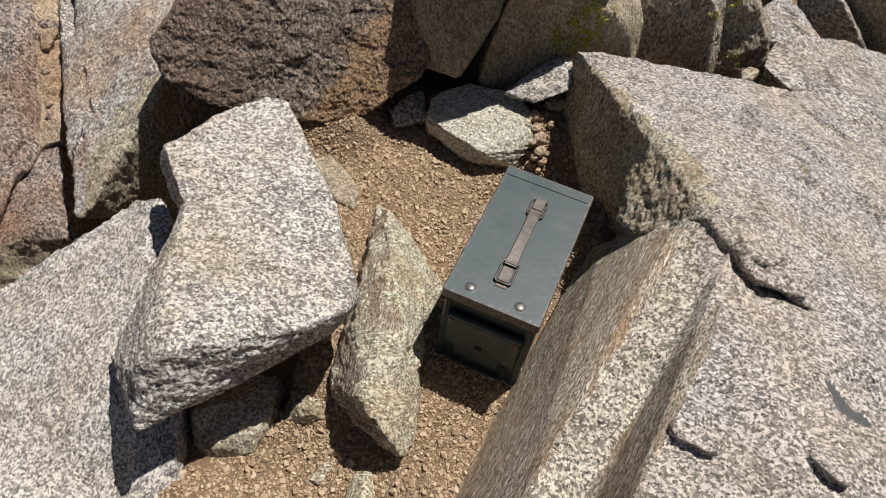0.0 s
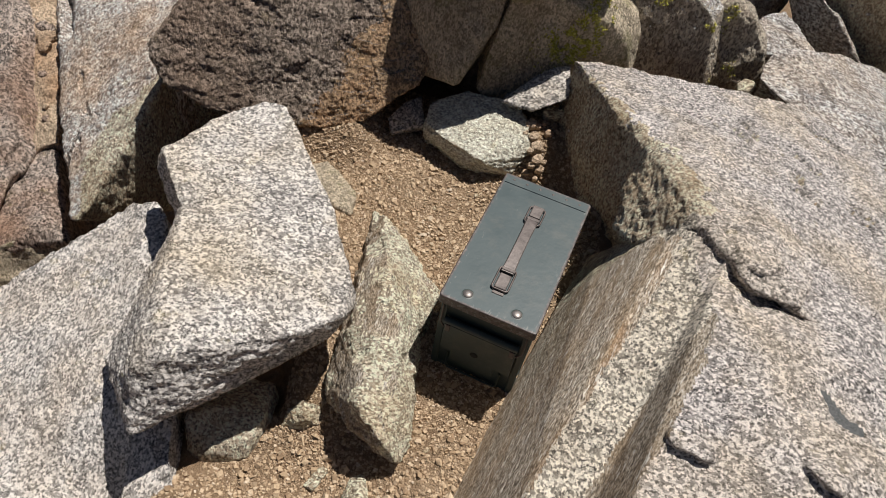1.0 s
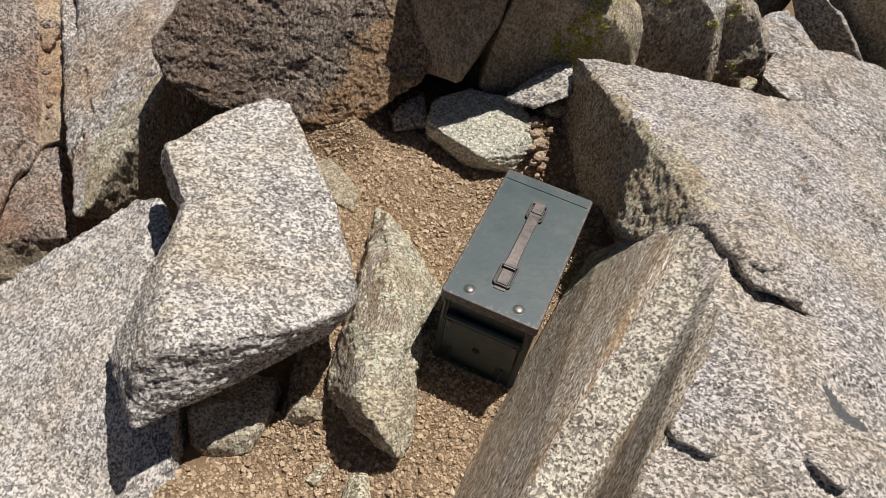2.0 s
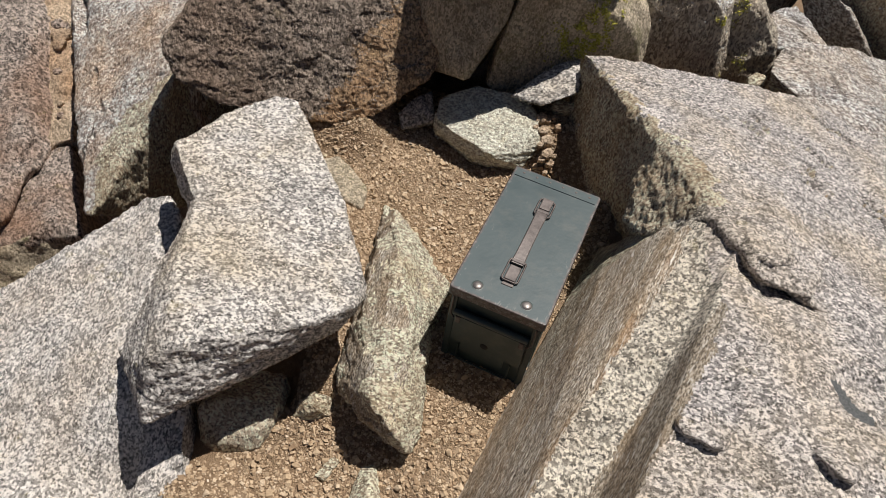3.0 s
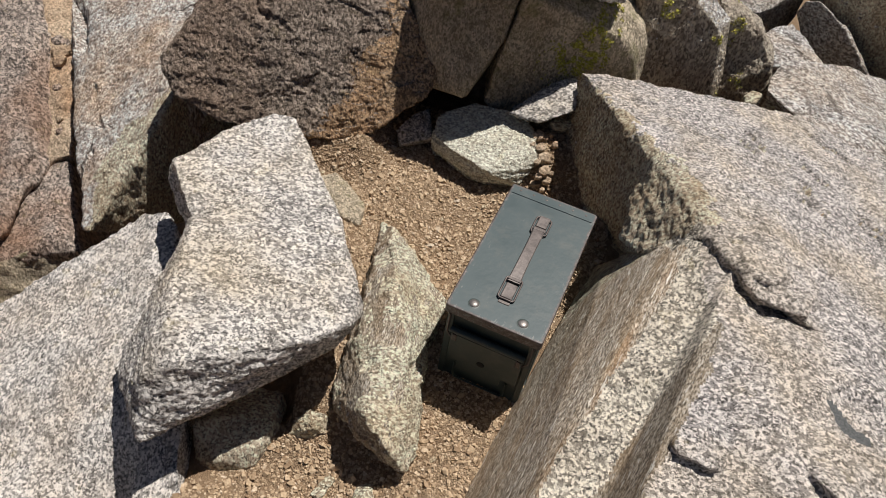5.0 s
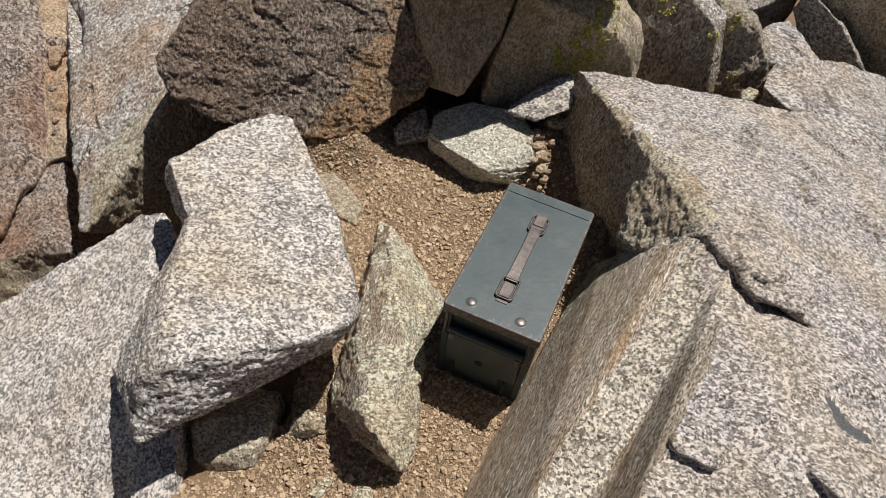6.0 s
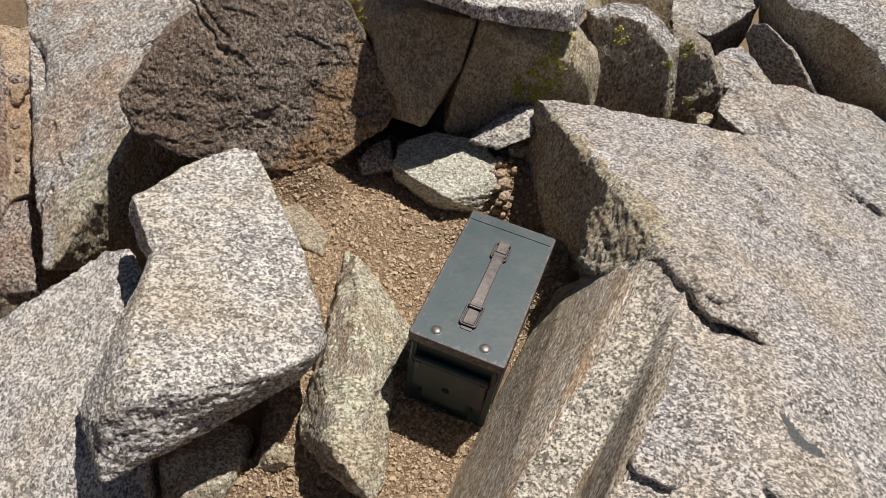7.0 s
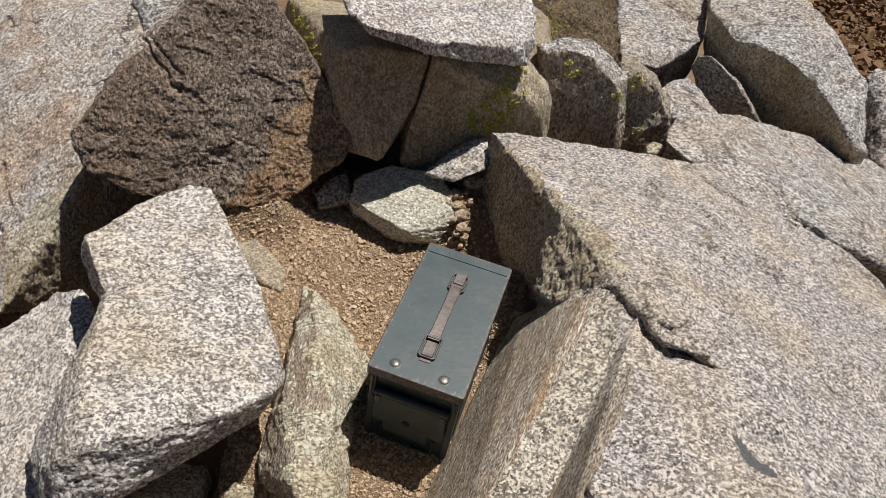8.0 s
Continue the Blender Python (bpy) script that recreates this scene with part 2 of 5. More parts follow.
def soil_material():
    k = Nodes("gravelly_soil")
    colour = k.ramp(k.noise(60, 6, 0.7), (0.3, (0.16, 0.108, 0.067)), (0.5, (0.28, 0.20, 0.128)), (0.7, (0.42, 0.318, 0.218)))
    colour = k.mix(k.ramp(k.noise(5, 4, 0.6), (0.4, 0.0), (0.65, 0.5)), colour, (0.30, 0.19, 0.11))
    grit = k.cells(420)
    colour = k.mix(k.ramp(grit.outputs["Distance"], (0.3, 0.0), (0.7, 0.5)), colour, (0.18, 0.115, 0.07))
    height = k.maths("ADD", k.noise(150, 5, 0.7), k.maths("MULTIPLY", grit.outputs["Distance"], -0.8))
    return k.finish(colour, 0.92, k.bump(height, 0.004, 1.0), gloss=0.15)


def grit_material(name="gravel_grain", tint=(1.0, 1.0, 1.0)):
    k = Nodes(name)
    rand = k.tree.nodes.new("ShaderNodeNewGeometry").outputs["Random Per Island"]
    colour = k.ramp(rand, (0.0, (0.27, 0.185, 0.115)), (0.3, (0.42, 0.31, 0.20)), (0.7, (0.54, 0.41, 0.275)), (0.97, (0.60, 0.475, 0.34)), (1.0, (0.68, 0.58, 0.46)))
    colour = k.mix(k.ramp(k.noise(300, 4, 0.6), (0.4, 0.0), (0.7, 0.6)), colour, (0.30, 0.20, 0.12))
    colour = k.mix(1.0, colour, tint, "MULTIPLY")
    return k.finish(colour, 0.88, k.bump(k.noise(500, 3, 0.6), 0.001, 0.7), gloss=0.2)


SOIL, GRIT, RUBBLE = soil_material(), grit_material(), grit_material("rubble_stone", (0.44, 0.35, 0.275))


def paint_material(name="green_paint_shade_tone", rim=False):
    """Faded grey-green field paint with scratches, scuffs and rust specks."""
    k = Nodes(name)
    # Body tone is lower than the lid's: shade is put into its paint.
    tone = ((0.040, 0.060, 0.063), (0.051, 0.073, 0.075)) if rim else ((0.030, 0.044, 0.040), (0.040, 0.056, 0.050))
    colour = k.ramp(k.noise(9, 5, 0.6), (0.3, tone[0]), (0.7, tone[1]))
    scr = k.scaled((1, 0.16, 1), (0, 0, 0.9))
    scratch = k.maths("MULTIPLY", k.ramp(k.noise(260, 4, 0.7, scr), (0.64, 0.0), (0.72, 1.0)), k.ramp(k.noise(11, 3, 0.6), (0.5, 0.0), (0.68, 1.0)))
    colour = k.mix(k.maths("MULTIPLY", scratch, 0.6), colour, (0.22, 0.21, 0.19))
    dust = k.ramp(k.noise(34, 6, 0.7), (0.5, 0.0), (0.8, 0.35))
    colour = k.mix(dust, colour, (0.15, 0.14, 0.12))
    rust = k.ramp(k.noise(75, 5, 0.7), (0.70, 0.0), (0.76, 0.8))
    colour = k.mix(rust, colour, (0.12, 0.07, 0.045))
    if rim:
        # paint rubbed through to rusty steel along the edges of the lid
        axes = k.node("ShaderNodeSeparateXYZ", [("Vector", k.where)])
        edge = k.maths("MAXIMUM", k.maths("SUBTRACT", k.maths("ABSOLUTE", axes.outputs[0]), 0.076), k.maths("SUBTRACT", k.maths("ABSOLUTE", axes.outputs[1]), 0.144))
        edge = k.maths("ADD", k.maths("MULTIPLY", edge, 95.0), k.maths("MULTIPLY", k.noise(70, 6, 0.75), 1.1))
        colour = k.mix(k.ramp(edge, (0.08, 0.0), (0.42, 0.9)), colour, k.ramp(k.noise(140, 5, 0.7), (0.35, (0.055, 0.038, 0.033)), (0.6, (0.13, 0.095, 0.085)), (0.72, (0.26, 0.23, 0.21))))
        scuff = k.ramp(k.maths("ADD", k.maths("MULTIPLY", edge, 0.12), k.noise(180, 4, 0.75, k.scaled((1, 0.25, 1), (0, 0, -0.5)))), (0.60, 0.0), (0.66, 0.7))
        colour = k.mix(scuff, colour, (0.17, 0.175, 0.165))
    return k.finish(colour, k.ramp(k.noise(20, 4, 0.6), (0.3, 0.38), (0.7, 0.55)), k.bump(k.noise(120, 4, 0.6), 0.0005, 0.5), gloss=0.5)


def worn_material(name, a, b, metal=0.55, rough=0.45):
    k = Nodes(name)
    colour = k.ramp(k.noise(90, 6, 0.7), (0.35, a), (0.65, b))
    return k.finish(colour, k.ramp(k.noise(60, 4, 0.6), (0.3, rough - 0.08), (0.7, rough + 0.12)), k.bump(k.noise(300, 4, 0.6), 0.0004, 0.6), metal=metal)


PAINT = paint_material()
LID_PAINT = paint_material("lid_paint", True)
WORN = worn_material("worn_brown_steel", (0.085, 0.07, 0.064), (0.17, 0.142, 0.13), 0.3, 0.45)
EDGE_WEAR = worn_material("rubbed_edge", (0.075, 0.06, 0.055), (0.15, 0.12, 0.11), 0.3, 0.45)
STEEL = worn_material("rubbed_steel", (0.16, 0.14, 0.13), (0.30, 0.27, 0.25), 0.6, 0.38)
BLACK = worn_material("hole_black", (0.004, 0.004, 0.004), (0.007, 0.007, 0.007), 0.0, 0.8)


def moss_material():
    k = Nodes("moss")
    rand = k.tree.nodes.new("ShaderNodeNewGeometry").outputs["Random Per Island"]
    return k.finish(k.ramp(rand, (0.0, (0.24, 0.22, 0.05)), (0.6, (0.45, 0.42, 0.085)), (1.0, (0.66, 0.61, 0.17))), 0.9, gloss=0.1)


MOSS = moss_material()


# ---- shaping ----
def link_mesh(name, bm, material, parent=None, label=""):
    me = bpy.data.meshes.new(name)
    bm.to_mesh(me)
    bm.free()
    for m in (material if isinstance(material, (list, tuple)) else [material]):
        me.materials.append(m)
    ob = new(name, me)
    ob.parent = parent
    return tagged(ob, label)


def part(name, bm, material, parent, label=""):
    return link_mesh(name, bm, material, parent, label)


def settled(ob):
    """Replaces ob's mesh with the one that its modifiers make of it."""
    bpy.context.view_layer.update()
    me = bpy.data.meshes.new_from_object(ob.evaluated_get(bpy.context.evaluated_depsgraph_get()))
    ob.modifiers.clear()
    ob.data = me
    return ob


def hull(bm, corners, back=(0, 0.25, -0.4), shrink=0.8):
    """Adds a block: the convex form round its corners and the same corners set back and drawn in."""
    pts = [Vector(c) for c in corners]
    mid = sum(pts, Vector()) / len(pts)
    if back:
        pts += [mid + (p - mid) * shrink + Vector(back) for p in pts]
    verts = [bm.verts.new(p) for p in pts]
    made = bmesh.ops.convex_hull(bm, input=verts)
    loose = {v for v in verts if not v.link_faces}
    bmesh.ops.delete(bm, geom=list(loose), context="VERTS")
    return made


TABLE = np.random.default_rng(7).permutation(256)
TABLE = np.concatenate([TABLE, TABLE, TABLE])
WAYS = np.random.default_rng(8).normal(size=(256, 3))
WAYS /= np.linalg.norm(WAYS, axis=1)[:, None]


def lattice_noise(p):
    """Smooth gradient noise, about -1 to 1, for an array of points."""
    cell = np.floor(p).astype(np.int64)
    f = p - cell
    cell &= 255
    u = f * f * f * (f * (f * 6 - 15) + 10)
    out = np.zeros(len(p))
    for dx in (0, 1):
        for dy in (0, 1):
            for dz in (0, 1):
                g = WAYS[TABLE[TABLE[TABLE[(cell[:, 0] + dx) & 255] + ((cell[:, 1] + dy) & 255)] + ((cell[:, 2] + dz) & 255)]]
                w = (u[:, 0] if dx else 1 - u[:, 0]) * (u[:, 1] if dy else 1 - u[:, 1]) * (u[:, 2] if dz else 1 - u[:, 2])
                out += w * (g * (f - (dx, dy, dz))).sum(1)
    return out * 1.5


def octaves(points, scale, count, gain=0.5, seed=0.0, stretch=(1, 1, 1), crease=False):
    q = np.asarray(points) * np.array(stretch) * scale + np.array((seed, seed * 1.7, -seed * 0.6))
    out, a = np.zeros(len(q)), 1.0
    for _ in range(count):
        v = lattice_noise(q)
        out += a * (np.abs(v) * 2 - 0.6 if crease else v)
        a, q = a * gain, q * 2.07
    return out


def broken(points, scale, seed=0.0, stretch=(1, 1, 1)):
    """Broken faces: every cell of space has a plane of its own, so that edges and small steps lie between them."""
    q = np.asarray(points) * np.array(stretch) * scale + np.array((seed * 1.3, -seed * 0.7, seed))
    cell = np.floor(q).astype(np.int64)
    best, out = np.full(len(q), 9.0), np.zeros(len(q))
    for dx in (-1, 0, 1):
        for dy in (-1, 0, 1):
            for dz in (-1, 0, 1):
                c = cell + (dx, dy, dz)
                h = TABLE[TABLE[TABLE[c[:, 0] & 255] + (c[:, 1] & 255)] + (c[:, 2] & 255)]
                gap = q - (c + 0.5 + 0.32 * WAYS[h])
                dist = (gap * gap).sum(1)
                near = dist < best
                best[near] = dist[near]
                out[near] = ((gap * WAYS[(h * 7 + 3) & 255]).sum(1) + 0.5 * WAYS[(h * 5 + 1) & 255][:, 0])[near]
    return out


def near_line(points, line, flat=False):
    """Distance of every point from a line of straight pieces."""
    best = np.full(len(points), 9.0)
    if flat is not False:
        way = np.array(flat) / np.linalg.norm(flat)
        points = points - np.outer(points @ way, way)
        line = [np.array(p) - way * (np.array(p) @ way) for p in line]
    for a, b in zip(line, line[1:]):
        a, b = np.array(a), np.array(b)
        t = np.clip(((points - a) @ (b - a)) / ((b - a) @ (b - a)), 0, 1)
        best = np.minimum(best, np.linalg.norm(points - a - t[:, None] * (b - a), axis=1))
    return best


def rock(name, label, pieces, material, voxel=0.006, worn=2, rough=1.0, seed=1.0, pits=0.0, stretch=(1, 1, 1), cracks=(), sink=None, group="", pick=None,
         kind="", category="rock", parent=None, relief=1.0, chips=0.0, chip_size=0.03, chip_top=0.25, calm=None):
    """One rock: blocks run together, worn round at the edges, roughened at four scales, and cracked."""
    bm = bmesh.new()
    for piece in pieces:
        hull(bm, **piece)
    ob = link_mesh(name, bm, material)
    mod = ob.modifiers.new("grid", "REMESH")
    mod.mode, mod.voxel_size = "VOXEL", voxel
    if worn:
        sm = ob.modifiers.new("wear", "SMOOTH")
        sm.factor, sm.iterations = 0.5, worn
    settled(ob)
    me = ob.data
    n = len(me.vertices)
    co, no = np.empty(n * 3), np.empty(n * 3)
    me.vertices.foreach_get("co", co)
    me.vertex_normals.foreach_get("vector", no)
    whole, no = co.reshape(-1, 3), no.reshape(-1, 3)
    # undersides stay plain
    seen = np.flatnonzero(no[:, 2] > -0.55)
    co, no = whole[seen], no[seen]
    d = 0.011 * rough * octaves(co, 9, 2, seed=seed, stretch=stretch)
    d -= 0.0045 * rough * octaves(co, 17, 2, 0.55, seed + 2, stretch, crease=True)
    d += 0.0030 * rough * relief * octaves(co, 55, 3, 0.65, seed + 5, stretch)
    d += 0.0011 * relief * octaves(co, 210, 2, 0.6, seed + 7)
    if pits:
        dents = octaves(co, 165, 2, 0.75, seed + 9, (0.8, 0.8, 1.1)) + 0.25 * octaves(co, 40, 1, 1, seed + 3)
        d += 2.0 * pits * np.maximum(np.minimum(dents + 0.08, 0.0), -0.7) * np.clip(0.75 + octaves(co, 5, 1, seed=seed), 0.1, 1.2)
    if chips:
        bend = np.stack([octaves(co, 30, 2, seed=seed + s) for s in (21, 22, 23)], 1) * 0.006
        face = np.clip((0.75 - no[:, 2]) / 0.3, 0, 1) * (1 - chip_top) + chip_top
        d += chips * face * (broken(co + bend, 1 / chip_size, seed, stretch) + 0.45 * broken(co + bend, 2.4 / chip_size, seed + 4, stretch))
    if calm:
        d *= calm(co, no)
    if cracks:
        wob = np.stack([octaves(co, 40, 2, seed=seed + s) for s in (11, 12, 13)], 1) * 0.006
    for line, width, depth, *flat in cracks:
        d -= depth * np.exp(-(near_line(co + wob, line, flat[0] if flat else False) / width) ** (4 if flat and flat[0] == (0, 0, -1) else 2)) * ((no @ np.array(flat[0]) < -0.25) if flat else 1)
    if sink:
        d -= sink(co)
    whole[seen] = co + no * d[:, None]
    me.vertices.foreach_set("co", whole.ravel())
    for m in (material if isinstance(material, (list, tuple)) else [material]):
        if m.name not in [x.name for x in me.materials if x]:
            me.materials.append(m)
    me.polygons.foreach_set("use_smooth", [True] * len(me.polygons))
    if pick:
        f = len(me.polygons)
        c, pn = np.empty(f * 3), np.empty(f * 3)
        me.polygons.foreach_get("center", c)
        me.polygons.foreach_get("normal", pn)
        me.polygons.foreach_set("material_index", pick(c.reshape(-1, 3), pn.reshape(-1, 3)).astype(np.int32))
    me.update()
    if parent:
        ob.parent = parent
        return tagged(ob, label)
    return tagged(ob, label, category, group, kind)


def smooth_step(a, b, x):
    t = min(1, max(0, (x - a) / (b - a)))
    return t * t * (3 - 2 * t)


# ---- ground ----
def ground_height(x, y):
    """Height of the soil: a level pocket round the can, falling to the front left, rising a little behind."""
    z = 0.012 * noise.noise(Vector((x * 5, y * 5, 0.3))) + 0.005 * noise.noise(Vector((x * 17, y * 17, 2.3)))
    z -= 0.062 * smooth_step(0.02, -0.28, x) * smooth_step(-0.13, -0.32, y)
    z += 0.045 * smooth_step(0.22, 0.42, y) * smooth_step(-0.12, 0.06, x)
    z += 0.045 * smooth_step(0.29, 0.40, y) * smooth_step(-0.02, 0.03, x)
    z += 0.045 * smooth_step(0.28, 0.37, y) * smooth_step(-0.27, -0.34, x)
    z -= 0.09 * smooth_step(-0.30, -0.35, x) * smooth_step(-0.56, -0.5, x) * smooth_step(-0.26, -0.2, y) * smooth_step(0.14, 0.0, y)
    z += 0.02 * smooth_step(0.06, 0.14, x) * smooth_step(-0.15, 0.05, y)
    z += 0.03 * smooth_step(-0.34, -0.42, x) * smooth_step(-0.33, -0.40, y)
    r = math.hypot(x + 0.1, y - 0.1)
    z *= 1 - smooth_step(0.9, 1.5, r)
    z -= 0.5 * smooth_step(-0.44, -0.72, x) * smooth_step(-1.8, -0.8, y) * smooth_step(2.6, 1.6, y) * smooth_step(4.0, 2.5, r)
    z -= 0.30 * smooth_step(0.68, 1.3, r) + 0.5 * smooth_step(1.8, 4.0, r)
    z += 0.05 * noise.noise(Vector((x * 1.3, y * 1.3, 9))) * smooth_step(0.8, 2.0, r)
    z -= 0.22 * smooth_step(0.16, 0.05, math.hypot(x - 0.42, y - 0.63))
    near = math.hypot(x, y)
    if near < 0.25:
        z *= 1 - 0.9 * smooth_step(0.25, 0.16, near)
    z += 0.05 * smooth_step(0.09, 0.125, x) * smooth_step(0.45, 0.25, x) * smooth_step(0.02, 0.10, y) * smooth_step(0.30, 0.2, y)
    return z


def ground_sheet():
    near = np.arange(-0.8, 0.8001, 0.01)
    steps = [0.85, 0.95, 1.1, 1.3, 1.6, 2, 2.6, 3.4, 4.5, 6, 9, 14, 24, 50, 120, 400, 1500]
    xs = [-s for s in reversed(steps)] + list(near) + steps
    verts = [(x, y, ground_height(x, y)) for y in xs for x in xs]
    w = len(xs)
    faces = [(j * w + i, j * w + i + 1, j * w + w + i + 1, j * w + w + i) for j in range(w - 1) for i in range(w - 1)]
    me = bpy.data.meshes.new("ground")
    me.from_pydata(verts, [], faces)
    me.materials.append(SOIL)
    me.polygons.foreach_set("use_smooth", [True] * len(me.polygons))
    return tagged(new("ground", me), "tan gravelly decomposed granite soil between the boulders", "ground", kind="structure")


ground_sheet()


# ---- rocks round the pocket ----
DOWN = (0, 0, -1)
rock("slab_rock", "pale speckled granite slab propped on smaller stones", [
    dict(corners=[
        (-0.592, 0.078, 0.182), (-0.536, 0.163, 0.187), (-0.465, 0.224, 0.191), (-0.426, 0.219, 0.191), (-0.392, 0.166, 0.189), (-0.304, 0.022, 0.184),
        (-0.522, -0.032, 0.180), (-0.621, 0.106, 0.13), (-0.583, 0.045, 0.1), (-0.36, -0.06, 0.18), (-0.45, 0.2, 0.07), (-0.35, 0.05, 0.06), (-0.54, 0.0, 0.06)], back=None),
    dict(corners=[
        (-0.304, 0.022, 0.184), (-0.243, -0.113, 0.179), (-0.241, -0.173, 0.172), (-0.308, -0.219, 0.170), (-0.469, -0.282, 0.165), (-0.506, -0.177, 0.173),
        (-0.522, -0.024, 0.179), (-0.233, -0.117, 0.13), (-0.264, -0.171, 0.1), (-0.333, -0.235, 0.092), (-0.44, -0.308, 0.07), (-0.498, -0.35, 0.055),
        (-0.516, -0.317, 0.09), (-0.506, -0.302, 0.13), (-0.602, -0.222, 0.01), (-0.565, -0.059, 0.03), (-0.35, 0.05, 0.06)], back=None),
], GRANITE, 0.003, 0, 0.42, 1.3, relief=1.5, chips=0.0018, chip_size=0.026, chip_top=0.0, stretch=(0.6, 0.6, 1.6), cracks=[
    ([(-0.512, -0.318, 0.09), (-0.453, -0.294, 0.1), (-0.385, -0.277, 0.11), (-0.317, -0.228, 0.12), (-0.257, -0.162, 0.12)], 0.006, 0.005),
    ([(-0.506, -0.302, 0.13), (-0.452, -0.279, 0.14), (-0.38, -0.257, 0.14), (-0.303, -0.214, 0.145), (-0.242, -0.156, 0.145)], 0.008, 0.003),
    ([(-0.524, -0.026, 0.182), (-0.451, -0.015, 0.183), (-0.389, -0.016, 0.184), (-0.333, -0.024, 0.184)], 0.006, 0.003)])

rock("sloping_rock", "broad smooth grey granite rock sloping away under the slab", [dict(corners=[
    (-0.856, -0.152, -0.073), (-1.09, -0.306, -0.155), (-0.843, -0.654, -0.133), (-0.555, -0.624, -0.052), (-0.491, -0.517, -0.021), (-0.787, -0.049, -0.041),
    (-0.719, 0.046, -0.011), (-0.69, 0.096, 0.003), (-0.642, 0.102, 0.017), (-0.61, 0.07, 0.021), (-0.447, -0.356, -0.03), (-0.419, -0.413, -0.06),
    (-0.603, 0.054, -0.05), (-0.518, -0.142, -0.05)], back=(0.06, 0.06, -0.25), shrink=0.8)], GRANITE_LEFT, 0.005, 2, 0.6, 2.1,
    sink=lambda c: 0.075 * np.exp(-((c[:, 0] + 0.56) ** 2 + (c[:, 1] + 0.40) ** 2) / 0.009))


# edges of the sheared flank and of the sheared seam, in plan
FLANK_Y, FLANK_X = (-0.55, -0.41, -0.352, -0.308, -0.27, -0.210, -0.164, -0.129, -0.065, 0.02, 0.06, 0.14), (-0.04, 0.022, 0.045, 0.072, 0.091, 0.122, 0.148, 0.163, 0.192, 0.212, 0.18, 0.13)
SEAM_Y, SEAM_LEFT, SEAM_RIGHT = (-0.60, -0.43, -0.343, -0.256, -0.186, -0.172), (0.0, 0.076, 0.121, 0.175, 0.222, 0.229), (0.05, 0.118, 0.165, 0.210, 0.231, 0.230)


def bed_pick(c, n):
    """Which surface the bedrock has: pale top, brown side, sheared flank or seam, buff band between them."""
    j = 0.010 * octaves(c, 30, 3, 0.6)
    x, y = c[:, 0] + j, c[:, 1] + j
    out = np.zeros(len(c))
    left = np.interp(y, SEAM_Y, SEAM_LEFT)
    right = np.interp(y, SEAM_Y, SEAM_RIGHT)
    edge = np.interp(y, FLANK_Y, FLANK_X)
    out[(x < left) & (y < 0.03)] = 3
    out[(x > left) & (x < right) & (y < -0.172)] = 5
    out[(x < edge + 0.006) & (y < -0.02)] = 6
    out[(x < edge - 0.012 + 1.5 * j) & (y < 0.06)] = 2
    out[(x < edge) & (y < 0.17) & (n[:, 0] < -0.5) & (c[:, 2] < 0.26 - 1.3 * y)] = 2
    lens = near_line(c, [(0.362, -0.258, 0), (0.368, -0.282, 0), (0.379, -0.295, 0), (0.398, -0.300, 0)], DOWN)
    out[lens + 0.4 * j < 0.0075 * np.clip(1.5 - 28 * np.hypot(c[:, 0] - 0.374, c[:, 1] + 0.286), 0.15, 1)] = 4
    out[near_line(c, [(0.565, -0.074, 0.235), (0.571, -0.090, 0.235), (0.581, -0.103, 0.235)], DOWN) + 0.5 * j < 0.006] = 4
    side = np.interp(y, (0.0, 0.095, 0.165, 0.248, 0.46), (0.258, 0.250, 0.205, 0.166, 0.070))
    out[(y > 0.01) & (x + 1.2 * j < side)] = 1
    out[(y > 0.04 + 3 * j) & (n[:, 2] < 0.5 + 12 * j) & (n[:, 0] < 0.2)] = 1
    return out


